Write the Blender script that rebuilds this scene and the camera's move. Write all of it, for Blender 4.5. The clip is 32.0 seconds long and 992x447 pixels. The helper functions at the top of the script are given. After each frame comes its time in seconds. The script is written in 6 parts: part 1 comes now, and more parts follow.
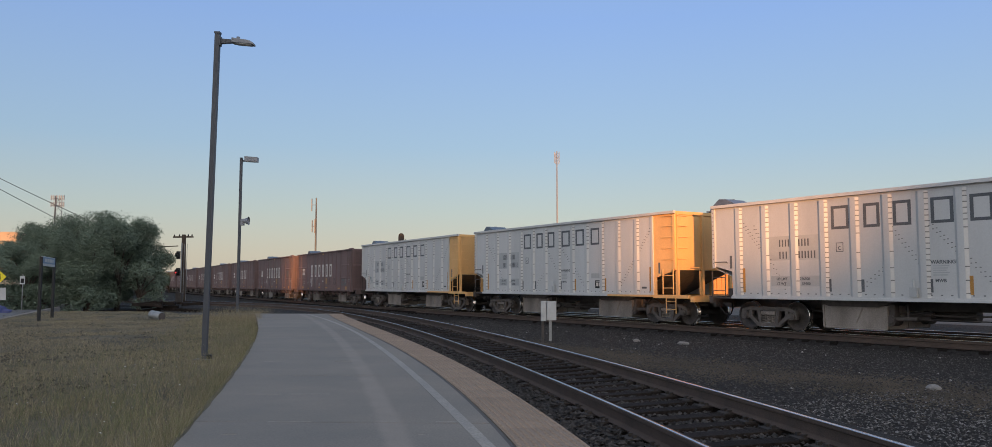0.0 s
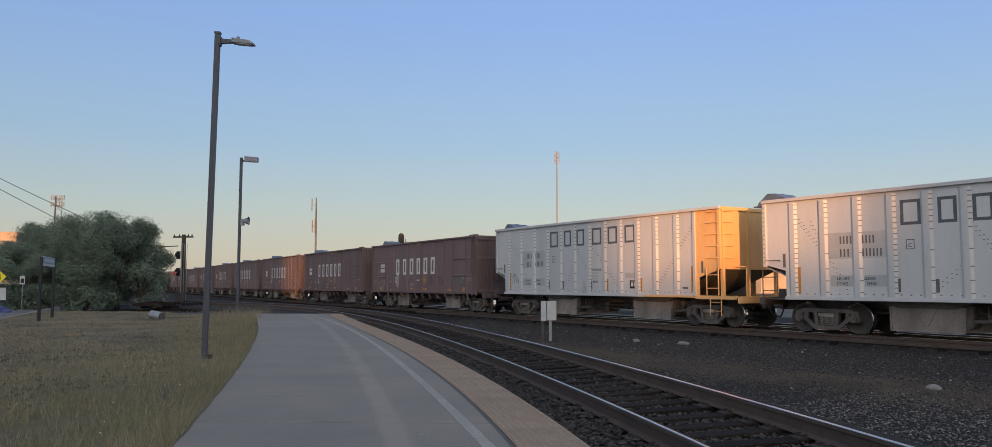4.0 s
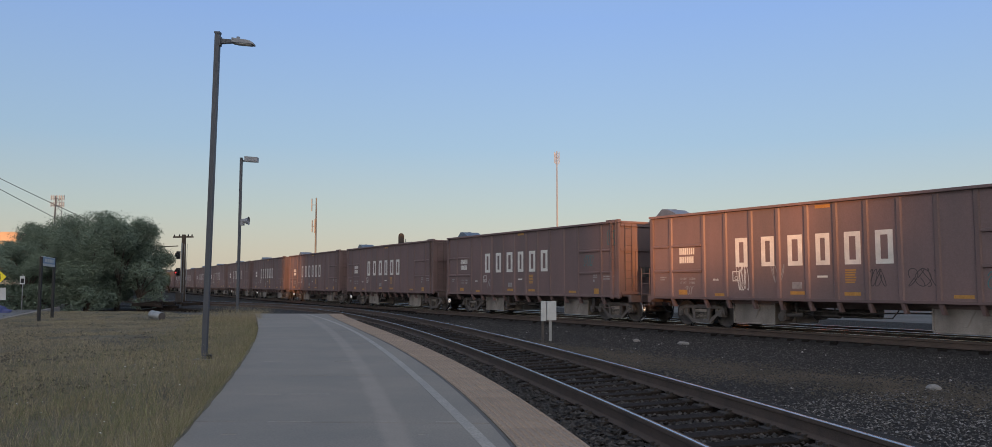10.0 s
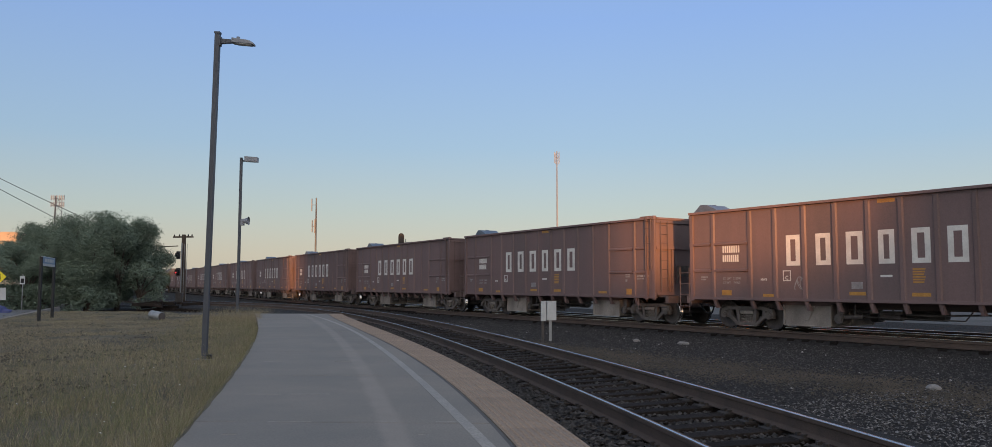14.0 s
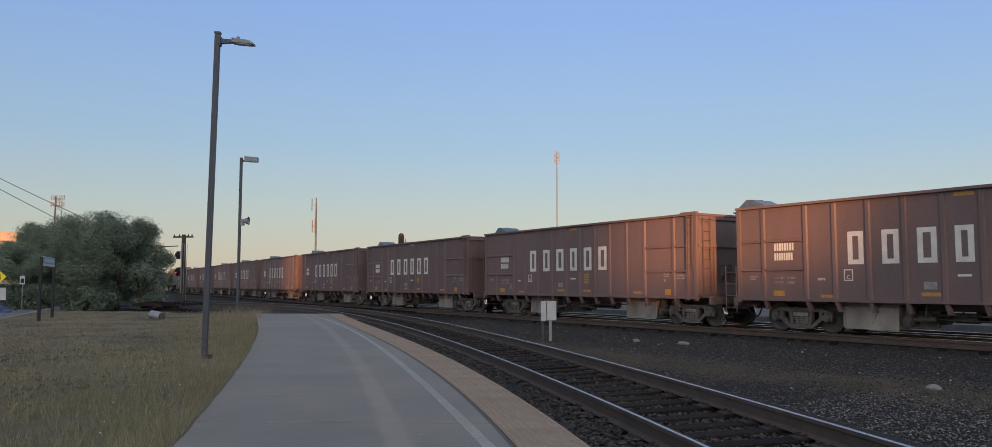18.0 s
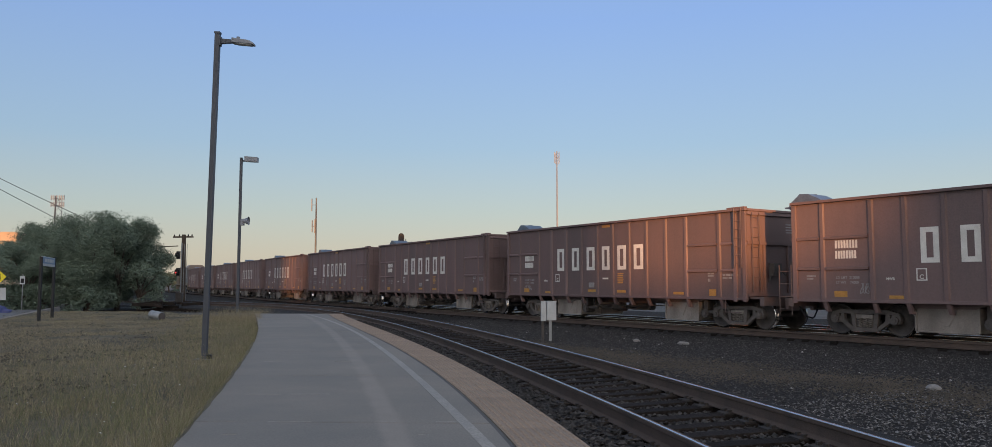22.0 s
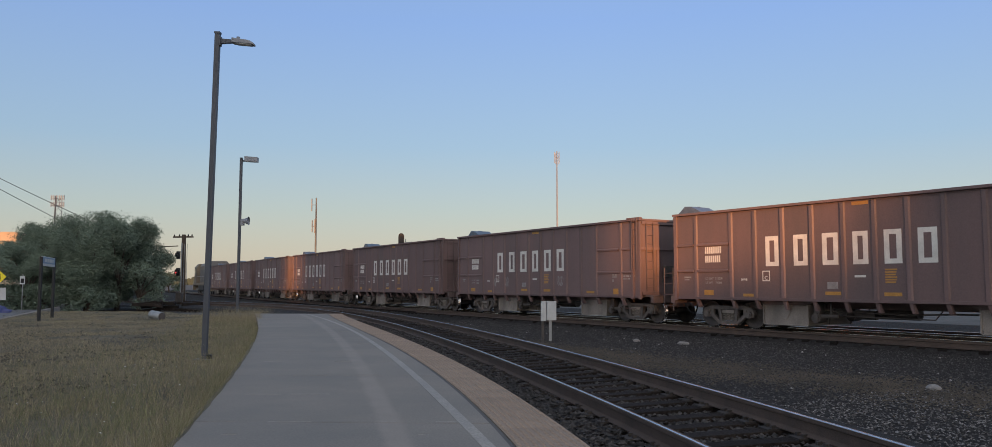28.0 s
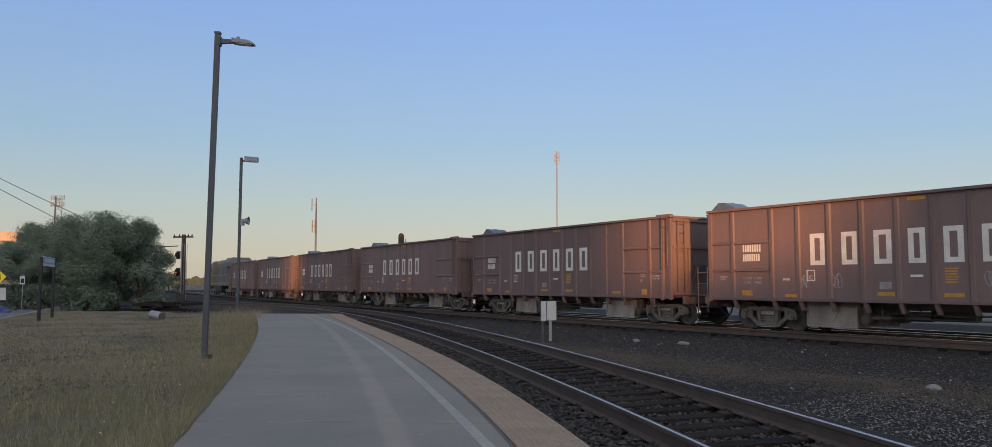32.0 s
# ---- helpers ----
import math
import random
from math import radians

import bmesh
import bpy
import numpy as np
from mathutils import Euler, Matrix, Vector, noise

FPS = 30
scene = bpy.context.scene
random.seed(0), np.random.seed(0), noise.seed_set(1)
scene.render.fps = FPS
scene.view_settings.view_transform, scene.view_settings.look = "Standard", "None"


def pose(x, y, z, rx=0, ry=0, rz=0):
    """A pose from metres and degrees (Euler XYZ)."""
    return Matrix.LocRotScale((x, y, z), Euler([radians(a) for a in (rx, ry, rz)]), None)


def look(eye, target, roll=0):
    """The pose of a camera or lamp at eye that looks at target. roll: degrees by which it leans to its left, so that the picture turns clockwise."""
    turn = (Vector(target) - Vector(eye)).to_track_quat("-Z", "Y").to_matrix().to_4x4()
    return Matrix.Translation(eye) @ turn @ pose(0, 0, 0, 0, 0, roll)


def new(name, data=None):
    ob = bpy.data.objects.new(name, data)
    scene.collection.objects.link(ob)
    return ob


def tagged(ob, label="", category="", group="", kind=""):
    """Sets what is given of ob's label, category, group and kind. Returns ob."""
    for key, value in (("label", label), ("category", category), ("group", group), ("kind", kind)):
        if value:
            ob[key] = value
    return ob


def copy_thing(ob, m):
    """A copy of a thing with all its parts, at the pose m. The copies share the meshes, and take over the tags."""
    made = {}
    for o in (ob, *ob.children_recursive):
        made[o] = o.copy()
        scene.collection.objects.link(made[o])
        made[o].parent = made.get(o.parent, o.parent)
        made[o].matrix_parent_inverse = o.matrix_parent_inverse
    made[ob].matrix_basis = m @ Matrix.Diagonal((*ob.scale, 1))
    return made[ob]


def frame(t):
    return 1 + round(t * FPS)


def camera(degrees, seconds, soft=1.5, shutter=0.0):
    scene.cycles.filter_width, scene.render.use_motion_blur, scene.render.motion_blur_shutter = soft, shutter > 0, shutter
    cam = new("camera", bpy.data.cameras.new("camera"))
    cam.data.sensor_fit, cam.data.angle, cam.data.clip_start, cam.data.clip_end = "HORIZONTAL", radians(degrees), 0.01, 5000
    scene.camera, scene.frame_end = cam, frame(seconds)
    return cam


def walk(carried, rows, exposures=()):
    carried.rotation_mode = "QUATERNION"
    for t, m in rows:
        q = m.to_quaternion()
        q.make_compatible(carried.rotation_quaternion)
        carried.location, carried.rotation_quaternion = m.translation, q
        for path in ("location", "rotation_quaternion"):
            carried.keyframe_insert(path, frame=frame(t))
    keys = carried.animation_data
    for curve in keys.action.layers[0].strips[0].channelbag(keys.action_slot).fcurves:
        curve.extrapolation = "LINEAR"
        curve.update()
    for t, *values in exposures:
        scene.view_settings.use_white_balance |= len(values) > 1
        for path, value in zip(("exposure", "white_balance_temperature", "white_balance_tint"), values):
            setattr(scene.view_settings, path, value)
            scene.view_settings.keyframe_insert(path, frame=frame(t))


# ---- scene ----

# The camera stands on the platform, propped at seat height; rail head of the yard track is z = 0.
EYE = 1.474
cam = camera(64.2, 32.0, soft=0.55, shutter=0.06)
CAM_POSE = pose(0, 0, EYE, 90 + 4.369, 0, 0)
walk(cam, [(0, CAM_POSE), (32.0, CAM_POSE)], exposures=[(0, 0.0), (32.0, 0.0)])

# ---- light ----
SUN_EL, SUN_AZ = radians(3.0), radians(3.0)  # low sun behind the camera, a little to the right
TO_SUN = Vector((math.sin(SUN_AZ) * math.cos(SUN_EL), -math.cos(SUN_AZ) * math.cos(SUN_EL), math.sin(SUN_EL)))
world = bpy.data.worlds.new("sky")
scene.world = world
world.use_nodes = True
wn, wl = world.node_tree.nodes, world.node_tree.links
sky = wn.new("ShaderNodeTexSky")
sky.sky_type = "NISHITA"
sky.sun_disc = False
sky.sun_elevation = SUN_EL
sky.sun_rotation = math.pi - SUN_AZ
sky.air_density, sky.dust_density, sky.ozone_density = 1.0, 1.5, 1.5
# evening haze over the clear sky: peach at the horizon, pale blue above, warm round the low sun
coord, parts_xyz = wn.new("ShaderNodeTexCoord"), wn.new("ShaderNodeSeparateXYZ")
wl.new(coord.outputs["Generated"], parts_xyz.inputs["Vector"])
dome = wn.new("ShaderNodeValToRGB")
stops = ((0.0, (0.64, 0.58, 0.46)), (0.035, (0.60, 0.58, 0.50)), (0.09, (0.48, 0.56, 0.58)), (0.17, (0.35, 0.505, 0.70)), (0.32, (0.265, 0.425, 0.80)), (0.6, (0.26, 0.375, 0.58)), (1.0, (0.27, 0.34, 0.47)))
for k, (z, c) in enumerate(stops):
    e = dome.color_ramp.elements[k] if k < 2 else dome.color_ramp.elements.new(z)
    e.position, e.color = z, (*c, 1)
wl.new(parts_xyz.outputs["Z"], dome.inputs["Fac"])
toward = wn.new("ShaderNodeVectorMath")
toward.operation = "DOT_PRODUCT"
toward.inputs[1].default_value = TO_SUN
wl.new(coord.outputs["Generated"], toward.inputs[0])
near_sun = wn.new("ShaderNodeMapRange")
near_sun.interpolation_type = "SMOOTHSTEP"
near_sun.inputs["From Min"].default_value, near_sun.inputs["From Max"].default_value = -0.1, 1.0
wl.new(toward.outputs["Value"], near_sun.inputs["Value"])
warm = wn.new("ShaderNodeMix")
warm.data_type = "RGBA"
warm.inputs[7].default_value = (1.42, 1.4, 1.4, 1)
wl.new(near_sun.outputs["Result"], warm.inputs["Factor"])
wl.new(dome.outputs["Color"], warm.inputs[6])
haze = wn.new("ShaderNodeBackground")
across = wn.new("ShaderNodeMapRange")  # the sky thins a little towards the north
across.inputs["From Min"].default_value, across.inputs["From Max"].default_value = -0.6, 0.1
across.inputs["To Min"].default_value, across.inputs["To Max"].default_value = 0.8, 0.9
wl.new(parts_xyz.outputs["X"], across.inputs["Value"])
wl.new(across.outputs["Result"], haze.inputs["Strength"])
wl.new(warm.outputs[2], haze.inputs["Color"])
both = wn.new("ShaderNodeAddShader")
wl.new(sky.outputs["Color"], wn["Background"].inputs["Color"])
wn["Background"].inputs["Strength"].default_value = 0.05
wl.new(wn["Background"].outputs["Background"], both.inputs[0])
wl.new(haze.outputs["Background"], both.inputs[1])
wl.new(both.outputs["Shader"], wn["World Output"].inputs["Surface"])
sun_data = bpy.data.lights.new("sun", "SUN")
sun_data.energy, sun_data.angle, sun_data.color = 6.2, radians(0.8), (1.0, 0.44, 0.16)
sun = new("sun", sun_data)
sun.matrix_world = look(TO_SUN * 50, (0, 0, 0))


# ---- materials ----
def mat(name, a, b=None, rough=0.8, metal=0.0, scale=3.0, fine=60.0, bump=0.3, dist=0.01, vary=0.0, spec=0.4, streak=(1, 1, 1), amount=1.0, grain=0.5, island=0.0):
    """Principled surface: colours a and b mixed by a coarse noise, broken by a fine grain, with relief."""
    m = bpy.data.materials.new(name)
    m.use_nodes = True
    n, l = m.node_tree.nodes, m.node_tree.links
    p = n["Principled BSDF"]
    p.inputs["Metallic"].default_value = metal
    p.inputs["Specular IOR Level"].default_value = spec
    tc = n.new("ShaderNodeTexCoord")
    mp = n.new("ShaderNodeMapping")
    mp.inputs["Scale"].default_value = streak
    l.new(tc.outputs["Object"], mp.inputs["Vector"])
    n1, n2 = n.new("ShaderNodeTexNoise"), n.new("ShaderNodeTexNoise")
    n1.inputs["Scale"].default_value, n1.inputs["Detail"].default_value, n1.inputs["Roughness"].default_value = scale, 6, 0.6
    n2.inputs["Scale"].default_value, n2.inputs["Detail"].default_value = fine, 3
    l.new(mp.outputs["Vector"], n1.inputs["Vector"])
    l.new(tc.outputs["Object"], n2.inputs["Vector"])
    ramp = n.new("ShaderNodeValToRGB")
    b = b or tuple(c * 0.7 for c in a)
    ramp.color_ramp.elements[0].position, ramp.color_ramp.elements[1].position = 0.5 - 0.2 / amount, 0.5 + 0.2 / amount
    ramp.color_ramp.elements[0].color, ramp.color_ramp.elements[1].color = (*b, 1), (*a, 1)
    l.new(n1.outputs["Fac"], ramp.inputs["Fac"])
    mix = n.new("ShaderNodeMix")
    mix.data_type, mix.blend_type = "RGBA", "MULTIPLY"
    mix.inputs["Factor"].default_value = grain
    r2 = n.new("ShaderNodeMapRange")
    r2.inputs["From Min"].default_value, r2.inputs["From Max"].default_value = 0.3, 0.7
    r2.inputs["To Min"].default_value, r2.inputs["To Max"].default_value = 0.55, 1.3
    l.new(n2.outputs["Fac"], r2.inputs["Value"])
    l.new(ramp.outputs["Color"], mix.inputs[6])
    l.new(r2.outputs["Result"], mix.inputs[7])
    col = mix.outputs[2]
    if vary:
        hs, oi = n.new("ShaderNodeHueSaturation"), n.new("ShaderNodeObjectInfo")
        mr = n.new("ShaderNodeMapRange")
        mr.inputs["To Min"].default_value, mr.inputs["To Max"].default_value = 1 - vary, 1 + vary
        l.new(oi.outputs["Random"], mr.inputs["Value"])
        l.new(mr.outputs["Result"], hs.inputs["Value"])
        l.new(col, hs.inputs["Color"])
        col = hs.outputs["Color"]
    if island:
        hs, ge = n.new("ShaderNodeHueSaturation"), n.new("ShaderNodeNewGeometry")
        mr = n.new("ShaderNodeMapRange")
        mr.inputs["To Min"].default_value, mr.inputs["To Max"].default_value = 1 - island, 1 + island * 1.6
        l.new(ge.outputs["Random Per Island"], mr.inputs["Value"])
        l.new(mr.outputs["Result"], hs.inputs["Value"])
        l.new(col, hs.inputs["Color"])
        col = hs.outputs["Color"]
    l.new(col, p.inputs["Base Color"])
    rr = n.new("ShaderNodeMapRange")
    rr.inputs["To Min"].default_value, rr.inputs["To Max"].default_value = max(0.02, rough - 0.12), min(1, rough + 0.12)
    l.new(n1.outputs["Fac"], rr.inputs["Value"])
    l.new(rr.outputs["Result"], p.inputs["Roughness"])
    if bump:
        bp = n.new("ShaderNodeBump")
        bp.inputs["Strength"].default_value, bp.inputs["Distance"].default_value = bump, dist
        l.new(n2.outputs["Fac"], bp.inputs["Height"])
        l.new(bp.outputs["Normal"], p.inputs["Normal"])
    return m


def glow(name, colour, strength):
    m = bpy.data.materials.new(name)
    m.use_nodes = True
    p = m.node_tree.nodes["Principled BSDF"]
    p.inputs["Base Color"].default_value = (*colour, 1)
    p.inputs["Emission Color"].default_value = (*colour, 1)
    p.inputs["Emission Strength"].default_value = strength
    return m


M_BROWN = mat("brown_car_paint", (0.194, 0.125, 0.12), (0.14, 0.101, 0.098), 0.65, 0.0, 1.1, 30, 0.15, 0.004, 0.14, 0.4, (1, 1, 0.18), grain=0.22)
M_BROWN_DARK = mat("brown_car_grimy_steel", (0.17, 0.118, 0.11), (0.115, 0.086, 0.082), 0.75, 0.0, 2.0, 40, 0.2, 0.004, 0.1, grain=0.3)
M_WHITE = mat("pale_aluminium_car_paint", (0.62, 0.615, 0.61), (0.51, 0.51, 0.505), 0.5, 0.15, 0.9, 25, 0.1, 0.003, 0.05, 0.5, (1, 1, 0.2), grain=0.1)
M_YELLOW = mat("yellow_end_paint", (0.82, 0.49, 0.2), (0.66, 0.39, 0.16), 0.55, 0.0, 1.4, 30, 0.12, 0.003, 0.05, 0.4, (1, 1, 0.3), grain=0.15)
M_IRON = mat("grimy_cast_iron", (0.13, 0.112, 0.104), (0.075, 0.066, 0.062), 0.8, 0.1, 5, 70, 0.35, 0.006, 0.1)
M_TRUCK = mat("dusty_cast_steel", (0.17, 0.148, 0.136), (0.095, 0.083, 0.077), 0.85, 0.05, 4, 60, 0.4, 0.006, 0.12)
M_CHUTE = mat("dust_coated_chute_steel", (0.34, 0.3, 0.268), (0.2, 0.172, 0.152), 0.85, 0.0, 1.6, 40, 0.25, 0.005, 0.12, 0.3, (1, 1, 0.4))
M_WHEEL = mat("worn_wheel_steel", (0.125, 0.108, 0.1), (0.07, 0.062, 0.059), 0.7, 0.3, 4, 50, 0.2, 0.004)
M_SHINE = mat("bright_running_steel", (0.64, 0.63, 0.62), (0.5, 0.49, 0.48), 0.22, 1.0, 6, 90, 0.05, 0.001)
M_RAIL = mat("rusty_rail_side", (0.115, 0.082, 0.066), (0.07, 0.052, 0.044), 0.85, 0.1, 3, 80, 0.3, 0.004)
M_PLATE = mat("oily_tie_plate_steel", (0.06, 0.05, 0.045), (0.035, 0.03, 0.028), 0.8, 0.1, 5, 60, 0.3, 0.004, 0.2)
M_TIE = mat("weathered_creosote_tie", (0.036, 0.0285, 0.025), (0.014, 0.0113, 0.0103), 0.95, 0.0, 2.5, 40, 0.9, 0.02, 0.35, 0.12, (1, 8, 4))
M_MARK = mat("faded_white_lettering_paint", (0.74, 0.71, 0.66), (0.58, 0.55, 0.51), 0.6, 0.0, 3, 50, 0.05, 0.002, grain=0.2)
M_MARK_GREY = mat("grey_lettering_paint", (0.13, 0.14, 0.155), (0.095, 0.1, 0.11), 0.6, 0.0, 3, 50, 0.05, 0.002)
M_PATCH = mat("grey_number_patch", (0.47, 0.48, 0.485), (0.40, 0.41, 0.415), 0.6, 0.0, 2, 40, 0.05, 0.002, grain=0.15)
M_REFLECT = mat("amber_reflector_sheet", (0.52, 0.265, 0.06), (0.4, 0.2, 0.05), 0.45, 0.0, 6, 60, 0.05, 0.002)
M_TEAL = mat("teal_spray_paint", (0.05, 0.22, 0.22), (0.04, 0.14, 0.15), 0.6, 0.0, 6, 60, 0.0)
M_SMUDGE = mat("dark_spray_paint", (0.08, 0.062, 0.06), (0.06, 0.048, 0.047), 0.7, 0.0, 6, 60, 0.0)
M_CHALK = mat("pale_spray_paint", (0.36, 0.34, 0.33), (0.22, 0.2, 0.2), 0.7, 0.0, 6, 60, 0.0)
M_HOOD = mat("blue_grey_hood_metal", (0.16, 0.20, 0.26), (0.10, 0.125, 0.165), 0.35, 0.3, 3, 40, 0.1, 0.003)
M_BALLAST = mat("dark_crushed_ballast", (0.06, 0.056, 0.0545), (0.024, 0.0225, 0.022), 0.95, 0.0, 9, 45, 1.0, 0.04, 0.0, 0.08)
M_STONE = mat("ballast_stone", (0.075, 0.07, 0.069), (0.035, 0.0328, 0.032), 0.9, 0.0, 7, 60, 0.5, 0.01, 0.0, 0.3, island=0.6)
M_OILY_STONE = mat("oil_dark_ballast_stone", (0.05, 0.0445, 0.042), (0.024, 0.0215, 0.0205), 0.85, 0.0, 7, 60, 0.5, 0.01, island=0.6)
M_OILY = mat("oil_dark_ballast", (0.036, 0.032, 0.03), (0.016, 0.0145, 0.014), 0.9, 0.0, 9, 45, 1.0, 0.04, 0.0, 0.3)
M_PALE_STONE = mat("pale_stone", (0.31, 0.295, 0.285), (0.2, 0.192, 0.187), 0.85, 0.0, 4, 40, 0.4, 0.01)
M_POLISH = mat("polished_rail_steel", (0.62, 0.62, 0.63), (0.5, 0.5, 0.51), 0.16, 1.0, 6, 90, 0.02, 0.001)
M_BOLT = mat("dull_bolt_steel", (0.22, 0.22, 0.225), (0.16, 0.16, 0.165), 0.6, 0.2, 5, 60, 0.05, 0.002)
M_GREY_STONE = mat("grey_gravel_stone", (0.149, 0.142, 0.140), (0.090, 0.086, 0.085), 0.9, 0.0, 7, 60, 0.4, 0.01, island=0.5)
M_CLOD = mat("dark_soil_clod", (0.11, 0.098, 0.068), (0.06, 0.054, 0.04), 0.95, 0.0, 5, 40, 0.5, 0.01, island=0.5)
M_DIRT = mat("dusty_gravel_dirt", (0.112, 0.092, 0.071), (0.062, 0.053, 0.043), 0.95, 0.0, 0.8, 35, 0.9, 0.03, 0.0, 0.3)
M_APRON = mat("trodden_grey_gravel", (0.12, 0.113, 0.105), (0.06, 0.057, 0.053), 0.95, 0.0, 1.1, 30, 0.9, 0.03, 0.0, 0.3)
M_LOT = mat("pale_gravel_lot", (0.155, 0.15, 0.144), (0.1, 0.097, 0.094), 0.95, 0.0, 0.3, 12, 0.5, 0.03, 0.0, 0.08)
M_CONCRETE = mat("platform_concrete", (0.259, 0.222, 0.188), (0.210, 0.182, 0.156), 0.85, 0.0, 0.7, 60, 0.25, 0.004, 0.05, 0.35, grain=0.3)
M_CHIP = mat("pale_chipped_concrete", (0.31, 0.285, 0.26), (0.24, 0.22, 0.2), 0.9, 0.0, 9, 60, 0.2, 0.003)
M_SLAB = mat("platform_slab_concrete", (0.24, 0.212, 0.183), (0.178, 0.163, 0.145), 0.85, 0.0, 0.7, 60, 0.25, 0.004, 0.04, 0.35, grain=0.3)
def wear_band(m):
    """A pale trail worn along the platform, x = 0.444 - 0.177 y - 0.0026 y^2, soft and broken."""
    n, l = m.node_tree.nodes, m.node_tree.links

    def op(kind, a, b):
        q = n.new("ShaderNodeMath")
        q.operation = kind
        for k, w in enumerate((a, b)):
            if isinstance(w, (int, float)):
                q.inputs[k].default_value = w
            else:
                l.new(w, q.inputs[k])
        return q.outputs[0]

    tc, xyz, ns, mr, mx = (n.new(k) for k in ("ShaderNodeTexCoord", "ShaderNodeSeparateXYZ", "ShaderNodeTexNoise", "ShaderNodeMapRange", "ShaderNodeMix"))
    l.new(tc.outputs["Object"], xyz.inputs["Vector"])
    l.new(tc.outputs["Object"], ns.inputs["Vector"])
    ns.inputs["Scale"].default_value, ns.inputs["Detail"].default_value = 2.2, 5
    x, y = xyz.outputs["X"], xyz.outputs["Y"]
    line = op("ADD", op("ADD", x, op("MULTIPLY", op("MULTIPLY", y, y), 0.002576)), op("SUBTRACT", op("MULTIPLY", y, 0.177293), 0.444223))
    wob = op("MULTIPLY", op("SUBTRACT", ns.outputs["Fac"], 0.5), 0.09)
    mr.interpolation_type = "SMOOTHSTEP"
    mr.inputs["From Min"].default_value, mr.inputs["From Max"].default_value = 0.15, 0.05
    l.new(op("ABSOLUTE", op("ADD", line, wob), 0), mr.inputs["Value"])
    p = n["Principled BSDF"]
    old = p.inputs["Base Color"].links[0].from_socket
    mx.data_type = "RGBA"
    l.new(op("MULTIPLY", mr.outputs["Result"], op("MULTIPLY", ns.outputs["Fac"], 0.75)), mx.inputs["Factor"])
    l.new(old, mx.inputs[6])
    mx.inputs[7].default_value = (0.32, 0.275, 0.237, 1)
    l.new(mx.outputs[2], p.inputs["Base Color"])


wear_band(M_SLAB)
M_LINE = mat("worn_white_line_paint", (0.335, 0.305, 0.272), (0.25, 0.23, 0.206), 0.75, 0.0, 3.0, 50, 0.15, 0.003)
M_TACTILE = mat("faded_tan_tactile_tile", (0.298, 0.223, 0.168), (0.235, 0.178, 0.136), 0.8, 0.0, 1.5, 60, 0.2, 0.003, 0.06, 0.35)
M_JOINT = mat("dark_joint_filler", (0.119, 0.109, 0.102), (0.081, 0.074, 0.068), 0.9, 0.0, 3, 40, 0.3, 0.004)
M_LAWN = mat("dry_mown_lawn_soil", (0.2, 0.172, 0.12), (0.07, 0.064, 0.047), 0.95, 0.0, 0.55, 22, 1.0, 0.05, 0.0, 0.2)
M_GRASS_DRY = mat("straw_grass_blade", (0.289, 0.247, 0.163), (0.190, 0.163, 0.108), 0.9, 0.0, 0.5, 9, 0.0, spec=0.2, island=0.3)
M_GRASS_GREEN = mat("yellow_green_grass_blade", (0.186, 0.190, 0.099), (0.122, 0.128, 0.068), 0.9, 0.0, 0.5, 9, 0.0, spec=0.2, island=0.3)
M_LEAF = mat("dark_green_leaf", (0.15, 0.19, 0.14), (0.11, 0.142, 0.105), 0.75, 0.0, 0.7, 6, 0.0, vary=0.08, spec=0.2, island=0.15)
M_BARK = mat("tree_bark", (0.09, 0.07, 0.055), (0.05, 0.04, 0.034), 0.95, 0.0, 6, 40, 0.6, 0.02)
M_POLE = mat("bronze_painted_pole_steel", (0.075, 0.084, 0.102), (0.058, 0.064, 0.078), 0.5, 0.2, 2, 40, 0.05, 0.002, grain=0.15)
M_LAMP = mat("grey_lamp_housing", (0.26, 0.275, 0.31), (0.2, 0.21, 0.235), 0.5, 0.2, 4, 40, 0.05, 0.002)
M_LENS = mat("lamp_lens", (0.55, 0.56, 0.56), (0.45, 0.46, 0.46), 0.25, 0.0, 4, 30, 0.0)
M_GALV = mat("galvanised_steel", (0.36, 0.37, 0.38), (0.24, 0.25, 0.26), 0.5, 0.5, 5, 50, 0.1, 0.003)
M_SIGN_WHITE = mat("sign_back_aluminium", (0.48, 0.49, 0.50), (0.38, 0.39, 0.40), 0.5, 0.1, 3, 40, 0.05, 0.002, grain=0.15)
M_SIGN_BLUE = mat("blue_sign_sheet", (0.16, 0.25, 0.36), (0.12, 0.19, 0.29), 0.5, 0.0, 5, 40, 0.0)
M_SIGN_YELLOW = mat("yellow_sign_sheet", (0.85, 0.75, 0.03), (0.75, 0.62, 0.03), 0.4, 0.0, 5, 40, 0.0)
M_BLACK = mat("black_paint", (0.02, 0.02, 0.022), (0.012, 0.012, 0.013), 0.6, 0.0, 4, 40, 0.05, 0.002)
M_TIMBER = mat("weathered_pole_timber", (0.10, 0.075, 0.058), (0.055, 0.043, 0.036), 0.95, 0.0, 3, 40, 0.5, 0.01, 0.1, 0.3, (4, 4, 0.4))
M_BRICK = mat("red_brick_wall", (0.34, 0.13, 0.075), (0.24, 0.10, 0.065), 0.9, 0.0, 0.8, 14, 0.3, 0.01)
M_STUCCO = mat("tan_stucco_wall", (0.46, 0.36, 0.26), (0.36, 0.28, 0.2), 0.9, 0.0, 0.5, 14, 0.3, 0.01)
